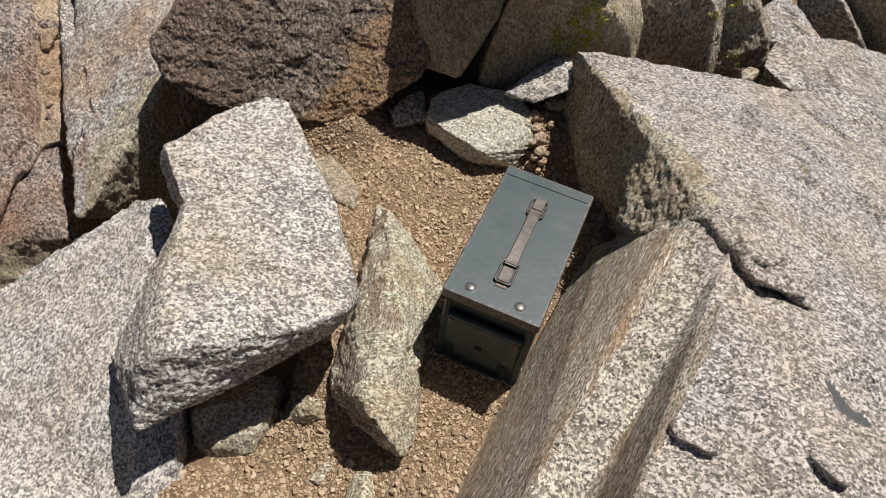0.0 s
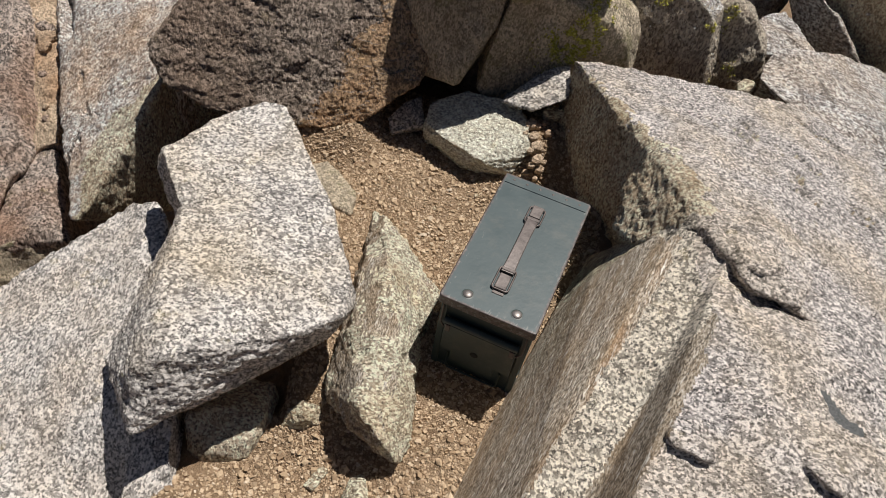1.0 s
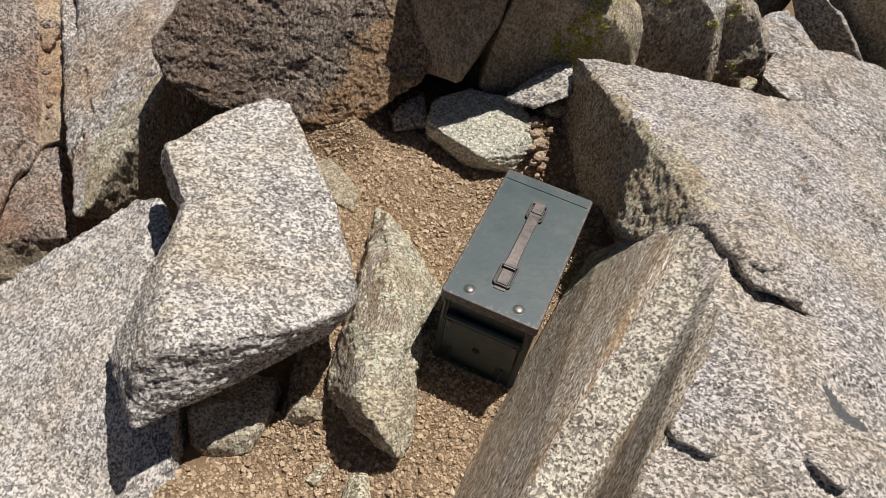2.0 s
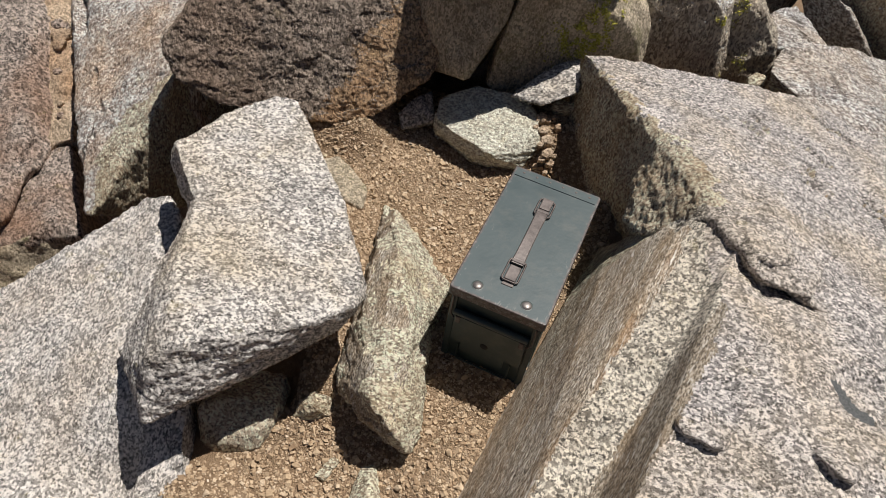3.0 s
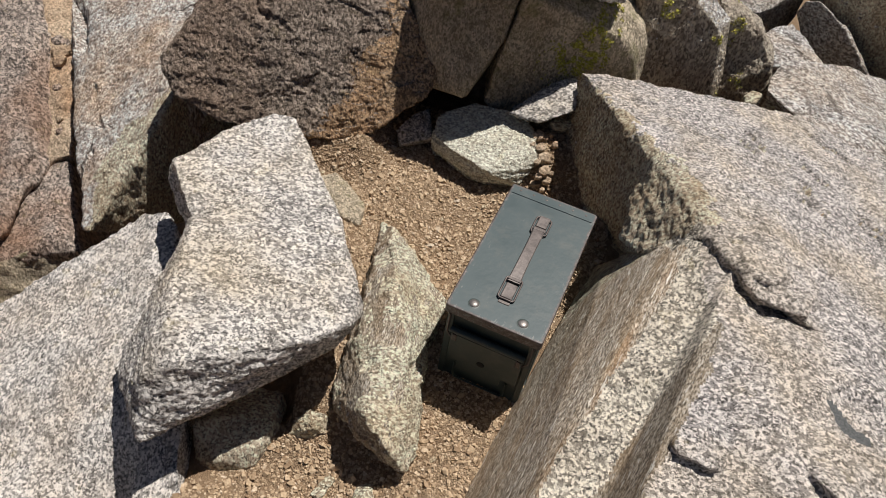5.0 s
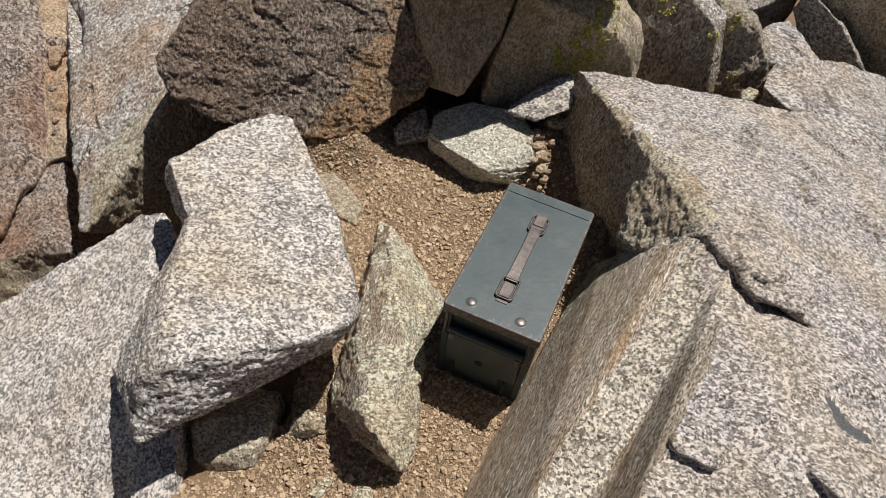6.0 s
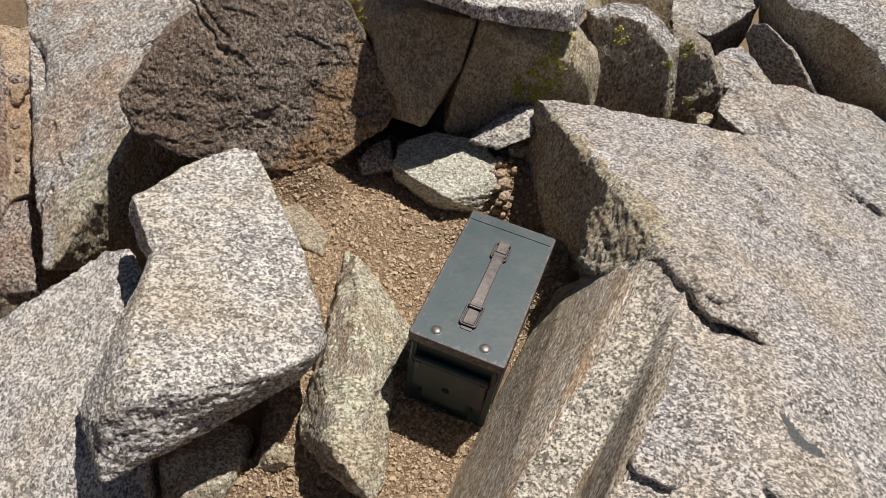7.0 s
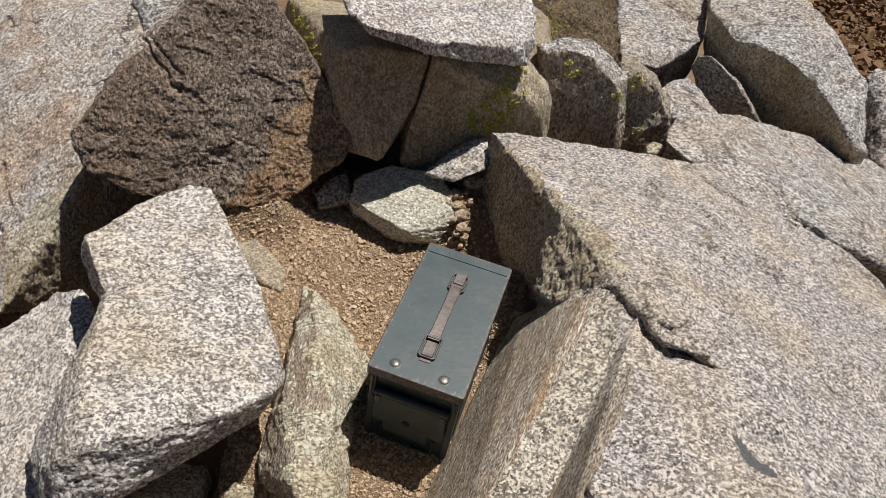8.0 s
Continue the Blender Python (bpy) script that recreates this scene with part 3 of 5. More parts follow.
outcrop = tagged(new("bedrock_outcrop"), "large pale granite outcrop with a brown side and sheared dark flank", "rock")
BED = [GRANITE_BED, GRANITE_SHADY, STREAKED, GRANITE_BAND, INCLUSION, STREAKED_SEAM, STREAKED_RUST]
rock("upper_ledge", "", [
    dict(corners=[
        (0.072, 0.472, 0.217), (0.144, 0.475, 0.215), (0.258, 0.461, 0.205), (0.381, 0.504, 0.185), (0.51, 0.534, 0.165), (0.548, 0.516, 0.16),
        (0.672, 0.515, 0.125), (0.766, 0.486, 0.10), (0.857, 0.447, 0.068), (0.899, 0.425, 0.055), (0.923, 0.391, 0.040), (0.975, 0.332, 0.028), (1.085, 0.175, 0.027), (0.872, -0.203, 0.12),
        (0.628, -0.03, 0.2), (0.434, -0.06, 0.274), (0.338, -0.134, 0.318), (0.308, -0.116, 0.325), (0.257, -0.069, 0.328),
        (0.230, 0.095, 0.312), (0.163, 0.248, 0.276), (0.069, 0.46, 0.17), (0.067, 0.467, 0.07), (0.066, 0.438, 0.0), (0.167, 0.291, -0.03),
        (0.175, 0.155, 0.0), (0.203, 0.169, 0.225), (0.248, 0.047, 0.27), (0.235, 0.075, 0.2), (0.262, -0.051, 0.285)], back=(0.06, 0.0, -0.16), shrink=0.85),
    dict(corners=[(0.178, 0.176, 0.250), (0.180, 0.160, 0.279), (0.211, 0.085, 0.306), (0.238, -0.015, 0.318), (0.208, 0.000, 0.255),
                  (0.176, 0.185, 0.247), (0.156, 0.128, 0.215), (0.150, 0.073, 0.195), (0.168, 0.020, 0.215), (0.170, 0.105, 0.12)], back=(0.08, 0.08, -0.03), shrink=1.0),
    # spalled flakes along the lip, with a shaded edge under them
    dict(corners=[(0.264, -0.063, 0.33), (0.271, -0.108, 0.335), (0.283, -0.128, 0.336), (0.298, -0.137, 0.335), (0.326, -0.123, 0.331), (0.357, -0.118, 0.325), (0.352, -0.137, 0.322), (0.431, -0.002, 0.28), (0.389, 0.047, 0.29), (0.325, 0.055, 0.303), (0.276, 0.003, 0.321)], back=(0.0, 0.03, -0.05), shrink=0.9),
    dict(corners=[(0.271, -0.044, 0.333), (0.273, -0.086, 0.342), (0.283, -0.105, 0.344), (0.304, -0.105, 0.341), (0.334, -0.083, 0.333), (0.379, -0.046, 0.306), (0.391, 0.036, 0.29), (0.333, 0.061, 0.305)], back=(0.0, 0.03, -0.05), shrink=0.9)],
    BED, 0.0040, 0, 0.5, 3.7, pick=bed_pick, parent=outcrop, relief=1.6, chips=0.0025, chip_size=0.03, chip_top=0.03, cracks=[
    ([(0.386, 0.364, 0.213), (0.398, 0.338, 0.215), (0.397, 0.309, 0.221)], 0.0078, 0.022, DOWN),
    ([(0.537, 0.468, 0.163), (0.562, 0.444, 0.163), (0.588, 0.441, 0.158), (0.62, 0.42, 0.16)], 0.0078, 0.022, DOWN),
    ([(0.465, 0.241, 0.221), (0.468, 0.205, 0.227), (0.471, 0.188, 0.230)], 0.0078, 0.022, DOWN),
    ([(0.572, 0.199, 0.208), (0.583, 0.183, 0.209), (0.598, 0.170, 0.208)], 0.0078, 0.022, DOWN),
    ([(0.345, 0.332, 0.25), (0.362, 0.305, 0.25), (0.373, 0.278, 0.25)], 0.0078, 0.022, DOWN),
    ([(0.769, 0.463, 0.1), (0.807, 0.447, 0.095), (0.837, 0.417, 0.088), (0.872, 0.389, 0.08), (0.92, 0.351, 0.07), (0.947, 0.332, 0.06)], 0.0095, 0.045, DOWN),
    ([(0.763, 0.502, 0.105), (0.763, 0.477, 0.1), (0.772, 0.457, 0.1)], 0.0065, 0.025, DOWN),
    ([(0.578, 0.225, 0.19), (0.592, 0.21, 0.185), (0.622, 0.197, 0.18)], 0.0078, 0.022, DOWN), ([(0.454, 0.185, 0.24), (0.464, 0.167, 0.237), (0.476, 0.161, 0.233)], 0.0078, 0.022, DOWN), ([(0.486, 0.306, 0.215), (0.503, 0.288, 0.215), (0.522, 0.283, 0.21)], 0.0078, 0.022, DOWN),
    ([(0.744, 0.470, 0.122), (0.737, 0.439, 0.129), (0.751, 0.432, 0.128)], 0.006, 0.028, DOWN),
    ([(0.762, 0.447, 0.11), (0.752, 0.404, 0.115)], 0.004, 0.016, DOWN),
    ([(0.164, 0.238, 0.25), (0.165, 0.251, 0.28)], 0.005, 0.009),
    ([(0.215, 0.13, 0.31), (0.235, 0.09, 0.32), (0.245, 0.06, 0.31)], 0.005, 0.006)])
rock("lower_ledge", "", [
    dict(corners=[
        (0.268, -0.052, 0.322), (0.351, -0.138, 0.3), (0.43, -0.086, 0.292), (0.7, -0.1, 0.19),
        (0.872, -0.30, 0.16), (0.6, -0.70, 0.28), (0.422, -0.433, 0.32), (0.288, -0.591, 0.35), (0.067, -0.64, 0.35),
        (0.226, -0.178, 0.305), (0.223, -0.217, 0.312), (0.179, -0.309, 0.325), (0.11, -0.455, 0.338), (0.067, -0.555, 0.345),
        (0.217, -0.196, 0.297), (0.176, -0.258, 0.276), (0.125, -0.348, 0.262), (0.08, -0.434, 0.256), (0.03, -0.545, 0.25), (0.26, -0.06, 0.1)],
        back=(0.08, 0.0, -0.12), shrink=0.85),
    dict(corners=[(0.191, -0.004, 0.22), (0.222, 0.012, 0.288), (0.248, -0.008, 0.312), (0.202, -0.02, 0.288), (0.268, -0.052, 0.322), (0.351, -0.138, 0.3), (0.226, -0.178, 0.305)],
         back=(0.05, 0.0, -0.12), shrink=0.9),
    dict(corners=[
        (0.191, -0.004, 0.22), (0.202, -0.02, 0.288), (0.226, -0.175, 0.303), (0.176, -0.258, 0.282), (0.12, -0.348, 0.272), (0.075, -0.434, 0.268), (0.026, -0.545, 0.26),
        (0.02, -0.65, 0.255), (0.161, -0.128, 0.285), (0.107, -0.243, 0.278), (0.061, -0.334, 0.27), (0.016, -0.424, 0.264), (-0.035, -0.54, 0.235), (-0.07, -0.65, 0.23),
        (0.132, 0.03, 0.125), (0.122, 0.085, 0.03), (0.142, 0.135, 0.04), (0.168, 0.075, 0.15), (0.192, 0.03, 0.24), (0.099, 0.002, 0.0), (0.016, -0.187, -0.01), (-0.053, -0.346, -0.03), (-0.106, -0.517, -0.05)], back=(0.08, 0.0, -0.1), shrink=0.85),
    dict(corners=[(0.149, -0.369, 0.35), (0.156, -0.381, 0.353), (0.177, -0.388, 0.353), (0.195, -0.392, 0.351), (0.208, -0.382, 0.348), (0.229, -0.349, 0.334), (0.213, -0.317, 0.334), (0.177, -0.327, 0.334), (0.159, -0.351, 0.342)], back=(0.005, 0.02, -0.04), shrink=0.9),
    dict(corners=[(0.302, -0.371, 0.344), (0.309, -0.38, 0.35), (0.321, -0.396, 0.351), (0.338, -0.399, 0.348), (0.367, -0.376, 0.33), (0.358, -0.351, 0.328), (0.325, -0.348, 0.332)], back=(0.005, 0.02, -0.04), shrink=0.9)],
    BED, 0.0040, 0, 0.35, 4.3, pick=bed_pick, parent=outcrop, relief=1.3, sink=lambda c: 0.009 * np.exp(-(near_line(c, [(0.265, -0.099, 0.32), (0.281, -0.121, 0.32), (0.295, -0.133, 0.318), (0.331, -0.118, 0.312), (0.356, -0.135, 0.305)]) / 0.022) ** 2), chips=0.002, chip_size=0.02, chip_top=0.03, calm=lambda c, n: 1 - 0.75 * np.clip((-0.35 - n[:, 0]) / 0.3, 0, 1), cracks=[
    ([(0.27, -0.44, 0.34), (0.30, -0.47, 0.34)], 0.005, 0.015, DOWN)])

rock("wedge_stone", "narrow yellowish wedge of granite standing in the soil", [dict(corners=[
    (-0.255, 0.188, 0.0), (-0.232, 0.153, 0.035), (-0.183, 0.072, 0.05), (-0.134, 0.034, 0.02), (-0.203, -0.006, 0.1), (-0.166, -0.121, 0.097),
    (-0.222, 0.088, 0.06), (-0.247, -0.016, 0.07), (-0.24, -0.119, 0.07), (-0.2, -0.26, 0.084), (-0.161, -0.295, 0.06), (-0.128, -0.1, 0.01),
    (-0.123, -0.189, 0.0), (-0.116, -0.276, 0.0), (-0.13, -0.304, 0.01), (-0.207, -0.27, 0.02), (-0.263, -0.207, 0.0), (-0.256, -0.164, 0.0),
    (-0.13, -0.228, 0.05), (-0.253, 0.075, 0.02)], back=(0.0, 0.02, -0.09), shrink=0.85),
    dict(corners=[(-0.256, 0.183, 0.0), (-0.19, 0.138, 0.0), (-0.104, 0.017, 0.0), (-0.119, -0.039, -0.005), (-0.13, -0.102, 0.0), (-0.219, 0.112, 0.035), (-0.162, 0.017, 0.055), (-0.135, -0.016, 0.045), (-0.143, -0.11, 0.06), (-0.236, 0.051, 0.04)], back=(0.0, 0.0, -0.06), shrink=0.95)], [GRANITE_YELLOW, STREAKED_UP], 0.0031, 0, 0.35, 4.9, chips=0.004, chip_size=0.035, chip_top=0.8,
    # Faces turned to -x are streaked, and darker: their shade is in the tone.
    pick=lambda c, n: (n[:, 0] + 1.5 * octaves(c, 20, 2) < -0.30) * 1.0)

rock("prop_stone", "dull grey stone wedged under the propped slab", [dict(corners=[
    (-0.464, -0.27, -0.03), (-0.407, -0.25, -0.02), (-0.346, -0.247, -0.03), (-0.337, -0.255, -0.06), (-0.363, -0.305, -0.065), (-0.428, -0.319, -0.08),
    (-0.455, -0.317, -0.08), (-0.357, -0.286, -0.035), (-0.421, -0.315, -0.05)], back=(0, 0.08, -0.03), shrink=0.9)], GRANITE_SHADY, 0.003, 0, 0.5, 6.1, category="stone")
rock("small_stone", "small angular grey stone in the soil beside the slab", [dict(corners=[
    (-0.321, -0.253, -0.045), (-0.313, -0.234, -0.02), (-0.291, -0.224, 0.0), (-0.265, -0.222, -0.01), (-0.254, -0.244, -0.045), (-0.305, -0.257, -0.055), (-0.273, -0.249, -0.05), (-0.282, -0.252, -0.012)],
    back=(0, 0.02, -0.04), shrink=0.9)], GRANITE_YELLOW, 0.0022, 0, 0.2, 6.8, chips=0.003, chip_size=0.02, chip_top=0.6, category="stone")
rock("buried_stone", "streaked stone mostly buried in the gravel", [dict(corners=[
    (-0.208, -0.376, -0.045), (-0.195, -0.319, -0.04), (-0.176, -0.306, -0.035), (-0.151, -0.372, -0.03), (-0.176, -0.352, -0.015), (-0.19, -0.48, -0.03)],
    back=(0, 0.0, -0.06), shrink=0.9)], GRANITE_YELLOW, 0.0035, 1, 0.4, 7.8, category="stone")
rock("stone_sliver", "thin grey sliver of stone lying in the gravel", [dict(corners=[
    (-0.265, -0.336, -0.055), (-0.244, -0.298, -0.05), (-0.23, -0.309, -0.045), (-0.246, -0.342, -0.05)],
    back=(0, 0.0, -0.03), shrink=0.9)], GRANITE_YELLOW, 0.0025, 1, 0.25, 8.8, category="stone")
rock("flush_stone", "tan weathered stone lying flush with the soil", [dict(corners=[
    (-0.412, 0.273, 0.0), (-0.37, 0.289, 0.01), (-0.298, 0.22, 0.008), (-0.298, 0.167, 0.0), (-0.346, 0.184, 0.01)],
    back=(0, 0.0, -0.06), shrink=0.9)], GRANITE_TAN, 0.004, 2, 0.5, 9.8, category="stone")
rock("angular_stone", "angular greenish-white stone lying behind the can", [dict(corners=[
    (-0.198, 0.411, 0.055), (-0.189, 0.443, 0.075), (-0.123, 0.477, 0.095), (-0.064, 0.458, 0.105), (-0.016, 0.442, 0.112), (0.01, 0.398, 0.1), (0.021, 0.353, 0.075), (-0.009, 0.319, 0.03), (-0.051, 0.322, 0.02), (-0.112, 0.337, 0.02), (-0.16, 0.376, 0.03), (-0.194, 0.395, 0.03), (-0.157, 0.36, 0.06), (-0.081, 0.313, 0.062), (-0.019, 0.325, 0.062), (0.012, 0.36, 0.085)], back=(0, 0.03, -0.07), shrink=0.9)],
    GRANITE_GREENISH, 0.0025, 0, 0.25, 10.4, chips=0.004, chip_size=0.03, chip_top=0.3, stretch=(0.7, 0.7, 2.0), category="stone", cracks=[
    ([(-0.099, 0.343, 0.04), (-0.059, 0.33, 0.05), (-0.017, 0.338, 0.065), (0.008, 0.358, 0.075)], 0.004, 0.006)])
rock("shaded_stone", "small grey stone in the shade of the boulder", [dict(corners=[
    (-0.277, 0.422, 0.03), (-0.252, 0.457, 0.05), (-0.215, 0.49, 0.05), (-0.194, 0.417, 0.03), (-0.263, 0.397, 0.01)], back=(0, 0.04, -0.06), shrink=0.9)],
    GRANITE_LEFT, 0.003, 0, 0.4, 11.2, category="stone")
rock("rough_stone", "rough speckled granite stone between the outcrop and the mossy rock", [dict(corners=[
    (-0.052, 0.424, 0.12), (-0.008, 0.455, 0.15), (0.042, 0.488, 0.175), (0.074, 0.494, 0.185), (0.077, 0.414, 0.165), (0.01, 0.401, 0.13)],
    back=(0, 0.10, -0.05), shrink=0.85)], GRANITE, 0.003, 1, 0.7, 12.2, category="stone")
rock("flat_stone", "small flat tan stone at the foot of the outcrop", [dict(corners=[
    (0.034, 0.43, 0.115), (0.051, 0.439, 0.122), (0.078, 0.439, 0.122), (0.082, 0.428, 0.115), (0.063, 0.42, 0.11), (0.041, 0.422, 0.108)], back=(0, 0.01, -0.02), shrink=0.95)],
    GRANITE_YELLOW, 0.003, 1, 0.3, 13.2, category="stone")

rock("boulder", "dark brown weathered boulder with a deeply pitted face", [
    dict(corners=[
        (-0.727, 0.35, 0.169), (-0.623, 0.470, 0.281), (-0.601, 0.494, 0.304), (-0.571, 0.521, 0.330), (-0.540, 0.555, 0.360), (-0.520, 0.587, 0.386), (-0.395, 0.598, 0.377), (-0.335, 0.566, 0.318), (-0.267, 0.518, 0.242),
        (-0.644, 0.517, 0.279), (-0.625, 0.546, 0.294), (-0.596, 0.581, 0.314), (-0.566, 0.618, 0.339), (-0.198, 0.478, 0.163),
        (-0.212, 0.448, 0.125), (-0.315, 0.373, 0.053), (-0.396, 0.344, 0.041), (-0.45, 0.338, 0.053), (-0.611, 0.309, 0.069), (-0.697, 0.318, 0.111)],
        back=(-0.02, 0.26, -0.10), shrink=0.72)], [GRANITE_VARNISH, GRANITE_ORANGE, GRANITE_FAR], 0.0028, 1, 0.5, 14.5, pits=0.0015, chips=0.004, chip_size=0.05, chip_top=0.5, stretch=(0.8, 0.8, 1.3), cracks=[
    ([(-0.610, 0.489, 0.303), (-0.596, 0.476, 0.282), (-0.572, 0.463, 0.257), (-0.542, 0.445, 0.223)], 0.0038, 0.0075, (-0.31, 0.79, -0.53)),
    ([(-0.602, 0.494, 0.307), (-0.577, 0.485, 0.286), (-0.541, 0.463, 0.246)], 0.0032, 0.0045, (-0.31, 0.79, -0.53))],
    # Orange is the boulder's own; the pale rim behind the face paints sunlight.
    pick=lambda c, n: (c[:, 0] - 0.75 * (c[:, 2] - 0.13) + 0.06 * octaves(c, 12, 2) + 0.035 * octaves(c, 120, 2) > -0.375) * 1.0 * (n[:, 2] < 0.86) + 2.0 * ((c[:, 1] > np.interp(c[:, 0], (-0.65, -0.623, -0.571, -0.52), (0.47, 0.478, 0.529, 0.597)) + 0.3 * octaves(c, 60, 2) * 0.02) & (c[:, 0] < -0.52) & (n[:, 2] > 0.3)))
CLEFT = rock("cleft_rock", "tan granite block narrowing downwards in the cleft", [dict(corners=[
    (-0.395, 0.783, 0.28), (-0.306, 0.615, 0.283), (-0.271, 0.537, 0.282), (-0.241, 0.496, 0.24), (-0.171, 0.44, 0.138), (-0.150, 0.443, 0.125), (-0.118, 0.455, 0.19),
    (-0.084, 0.483, 0.254), (-0.07, 0.501, 0.348), (-0.193, 0.51, 0.35), (-0.235, 0.511, 0.328), (-0.28, 0.769, 0.285), (-0.43, 0.70, 0.02), (-0.36, 0.60, 0.04), (-0.47, 0.88, 0.0)], back=(0.03, 0.2, -0.1), shrink=1.0)],
    GRANITE_TAN, 0.005, 1, 0.4, 15.5)
MOSSY = rock("mossy_rock", "tan granite block with patches of yellow-green moss", [dict(corners=[
    (-0.063, 0.487, 0.355), (0.054, 0.534, 0.32), (0.129, 0.564, 0.306), (0.181, 0.573, 0.268), (0.199, 0.568, 0.232), (0.051, 0.508, 0.276), (0.127, 0.522, 0.273), (0.169, 0.53, 0.229), (0.203, 0.537, 0.156),
    (0.085, 0.515, 0.084), (-0.033, 0.493, 0.033), (-0.103, 0.48, 0.096), (-0.096, 0.481, 0.171), (-0.082, 0.483, 0.254)],
    back=(0.0, 0.3, 0.0), shrink=1.12)], GRANITE_TAN, 0.004, 1, 0.5, 16.5)
rock("cap_rock", "pale pinkish granite cap lying across the upright blocks", [dict(corners=[
    (-0.231, 0.519, 0.405), (-0.204, 0.487, 0.403), (-0.14, 0.477, 0.4), (-0.076, 0.47, 0.398), (0.075, 0.514, 0.385), (0.128, 0.577, 0.385),
    (-0.187, 0.483, 0.385), (-0.073, 0.472, 0.37), (0.004, 0.488, 0.355), (0.125, 0.537, 0.335), (-0.256, 0.598, 0.41), (-0.276, 0.701, 0.43),
    (0.121, 0.818, 0.44), (-0.18, 0.53, 0.36), (0.11, 0.58, 0.33), (-0.2, 0.75, 0.37), (0.1, 0.85, 0.37)], back=None)], GRANITE_PINK, 0.0034, 0, 0.5, 17.5, relief=1.0, chips=0.005, chip_size=0.05, chip_top=0.3)
# Upward faces take pale granite: the crest's sunlight is put into the colour.
RIDGE = rock("ridge_rock", "brown granite rock, its sunlit crest coloured in pale granite", [dict(corners=[
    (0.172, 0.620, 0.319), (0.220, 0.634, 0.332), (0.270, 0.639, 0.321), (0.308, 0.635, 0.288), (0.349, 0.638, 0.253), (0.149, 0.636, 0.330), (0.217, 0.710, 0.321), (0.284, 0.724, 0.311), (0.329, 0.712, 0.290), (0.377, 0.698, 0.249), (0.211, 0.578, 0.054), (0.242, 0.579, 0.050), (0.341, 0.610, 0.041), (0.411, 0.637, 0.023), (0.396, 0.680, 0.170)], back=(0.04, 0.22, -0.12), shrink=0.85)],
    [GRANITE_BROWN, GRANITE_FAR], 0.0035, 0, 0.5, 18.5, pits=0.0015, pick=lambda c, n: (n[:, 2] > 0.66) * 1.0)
DARK = rock("dark_block", "dark brown granite block leaning on the ridge rock", [dict(corners=[
    (0.362, 0.707, 0.256), (0.402, 0.719, 0.259), (0.449, 0.713, 0.233), (0.489, 0.705, 0.184), (0.509, 0.701, 0.150), (0.366, 0.754, 0.257), (0.414, 0.799, 0.238), (0.471, 0.791, 0.215), (0.514, 0.769, 0.164), (0.409, 0.641, 0.010), (0.501, 0.655, 0.014), (0.546, 0.683, 0.052)], back=(0.02, 0.15, -0.12), shrink=0.85)],
    GRANITE_BROWN, 0.0035, 0, 0.7, 18.9, pits=0.002)
rock("back_slab", "long pale granite slab running away behind the outcrop", [dict(corners=[
    (0.491, 0.652, 0.161), (0.552, 0.748, 0.155), (0.745, 0.889, 0.079), (0.984, 1.004, -0.025), (1.123, 1.050, -0.068), (1.297, 1.092, -0.133), (1.418, 1.094, -0.182), (1.712, 1.119, -0.272), (1.370, 0.367, -0.090), (0.989, 0.429, 0.055), (0.905, 0.429, 0.07), (0.831, 0.433, 0.085), (0.773, 0.485, 0.098), (0.760, 0.445, 0.100), (0.560, 0.500, 0.152), (0.477, 0.597, 0.164)], back=(0.06, 0.06, -0.16), shrink=0.93)],
    GRANITE_FAR, 0.0065, 0, 0.45, 19.5, cracks=[
    ([(0.769, 0.463, 0.1), (0.807, 0.447, 0.095), (0.837, 0.417, 0.088), (0.872, 0.389, 0.08), (0.92, 0.351, 0.07), (0.947, 0.332, 0.06)], 0.0095, 0.045, DOWN), ([(0.763, 0.502, 0.105), (0.763, 0.477, 0.1), (0.772, 0.457, 0.1)], 0.0065, 0.025, DOWN),
    ([(0.93, 0.97, 0.0), (0.92, 0.84, 0.02), (0.86, 0.70, 0.05)], 0.006, 0.009, DOWN),
    ([(1.17, 1.04, -0.08), (1.14, 0.93, -0.06), (1.10, 0.88, -0.05)], 0.006, 0.012, DOWN)])
rock("far_slab", "pale granite slab tilted behind the ridge rock", [dict(corners=[
    (0.496, 1.180, 0.031), (0.593, 1.206, 0.006), (0.625, 1.215, -0.000), (0.676, 1.270, 0.002), (0.721, 1.327, 0.008), (0.812, 1.433, 0.008), (0.841, 1.584, 0.029), (0.543, 1.752, 0.064), (0.889, 1.868, 0.065), (0.541, 1.387, 0.006), (0.526, 1.310, -0.419), (0.623, 1.336, -0.444), (0.655, 1.345, -0.450), (0.706, 1.400, -0.448), (0.751, 1.457, -0.442), (0.842, 1.563, -0.442), (0.871, 1.714, -0.421), (0.496, 1.230, -0.029), (0.593, 1.256, -0.054), (0.625, 1.265, -0.060), (0.676, 1.320, -0.058), (0.721, 1.377, -0.052), (0.812, 1.483, -0.052), (0.841, 1.634, -0.031)], back=None, shrink=1.0)],
    GRANITE_FAR, 0.007, 1, 0.8, 20.5, cracks=[
    ([(0.70, 1.55, 0.05), (0.76, 1.50, 0.03), (0.80, 1.53, 0.03), (0.84, 1.50, 0.03)], 0.009, 0.02)])
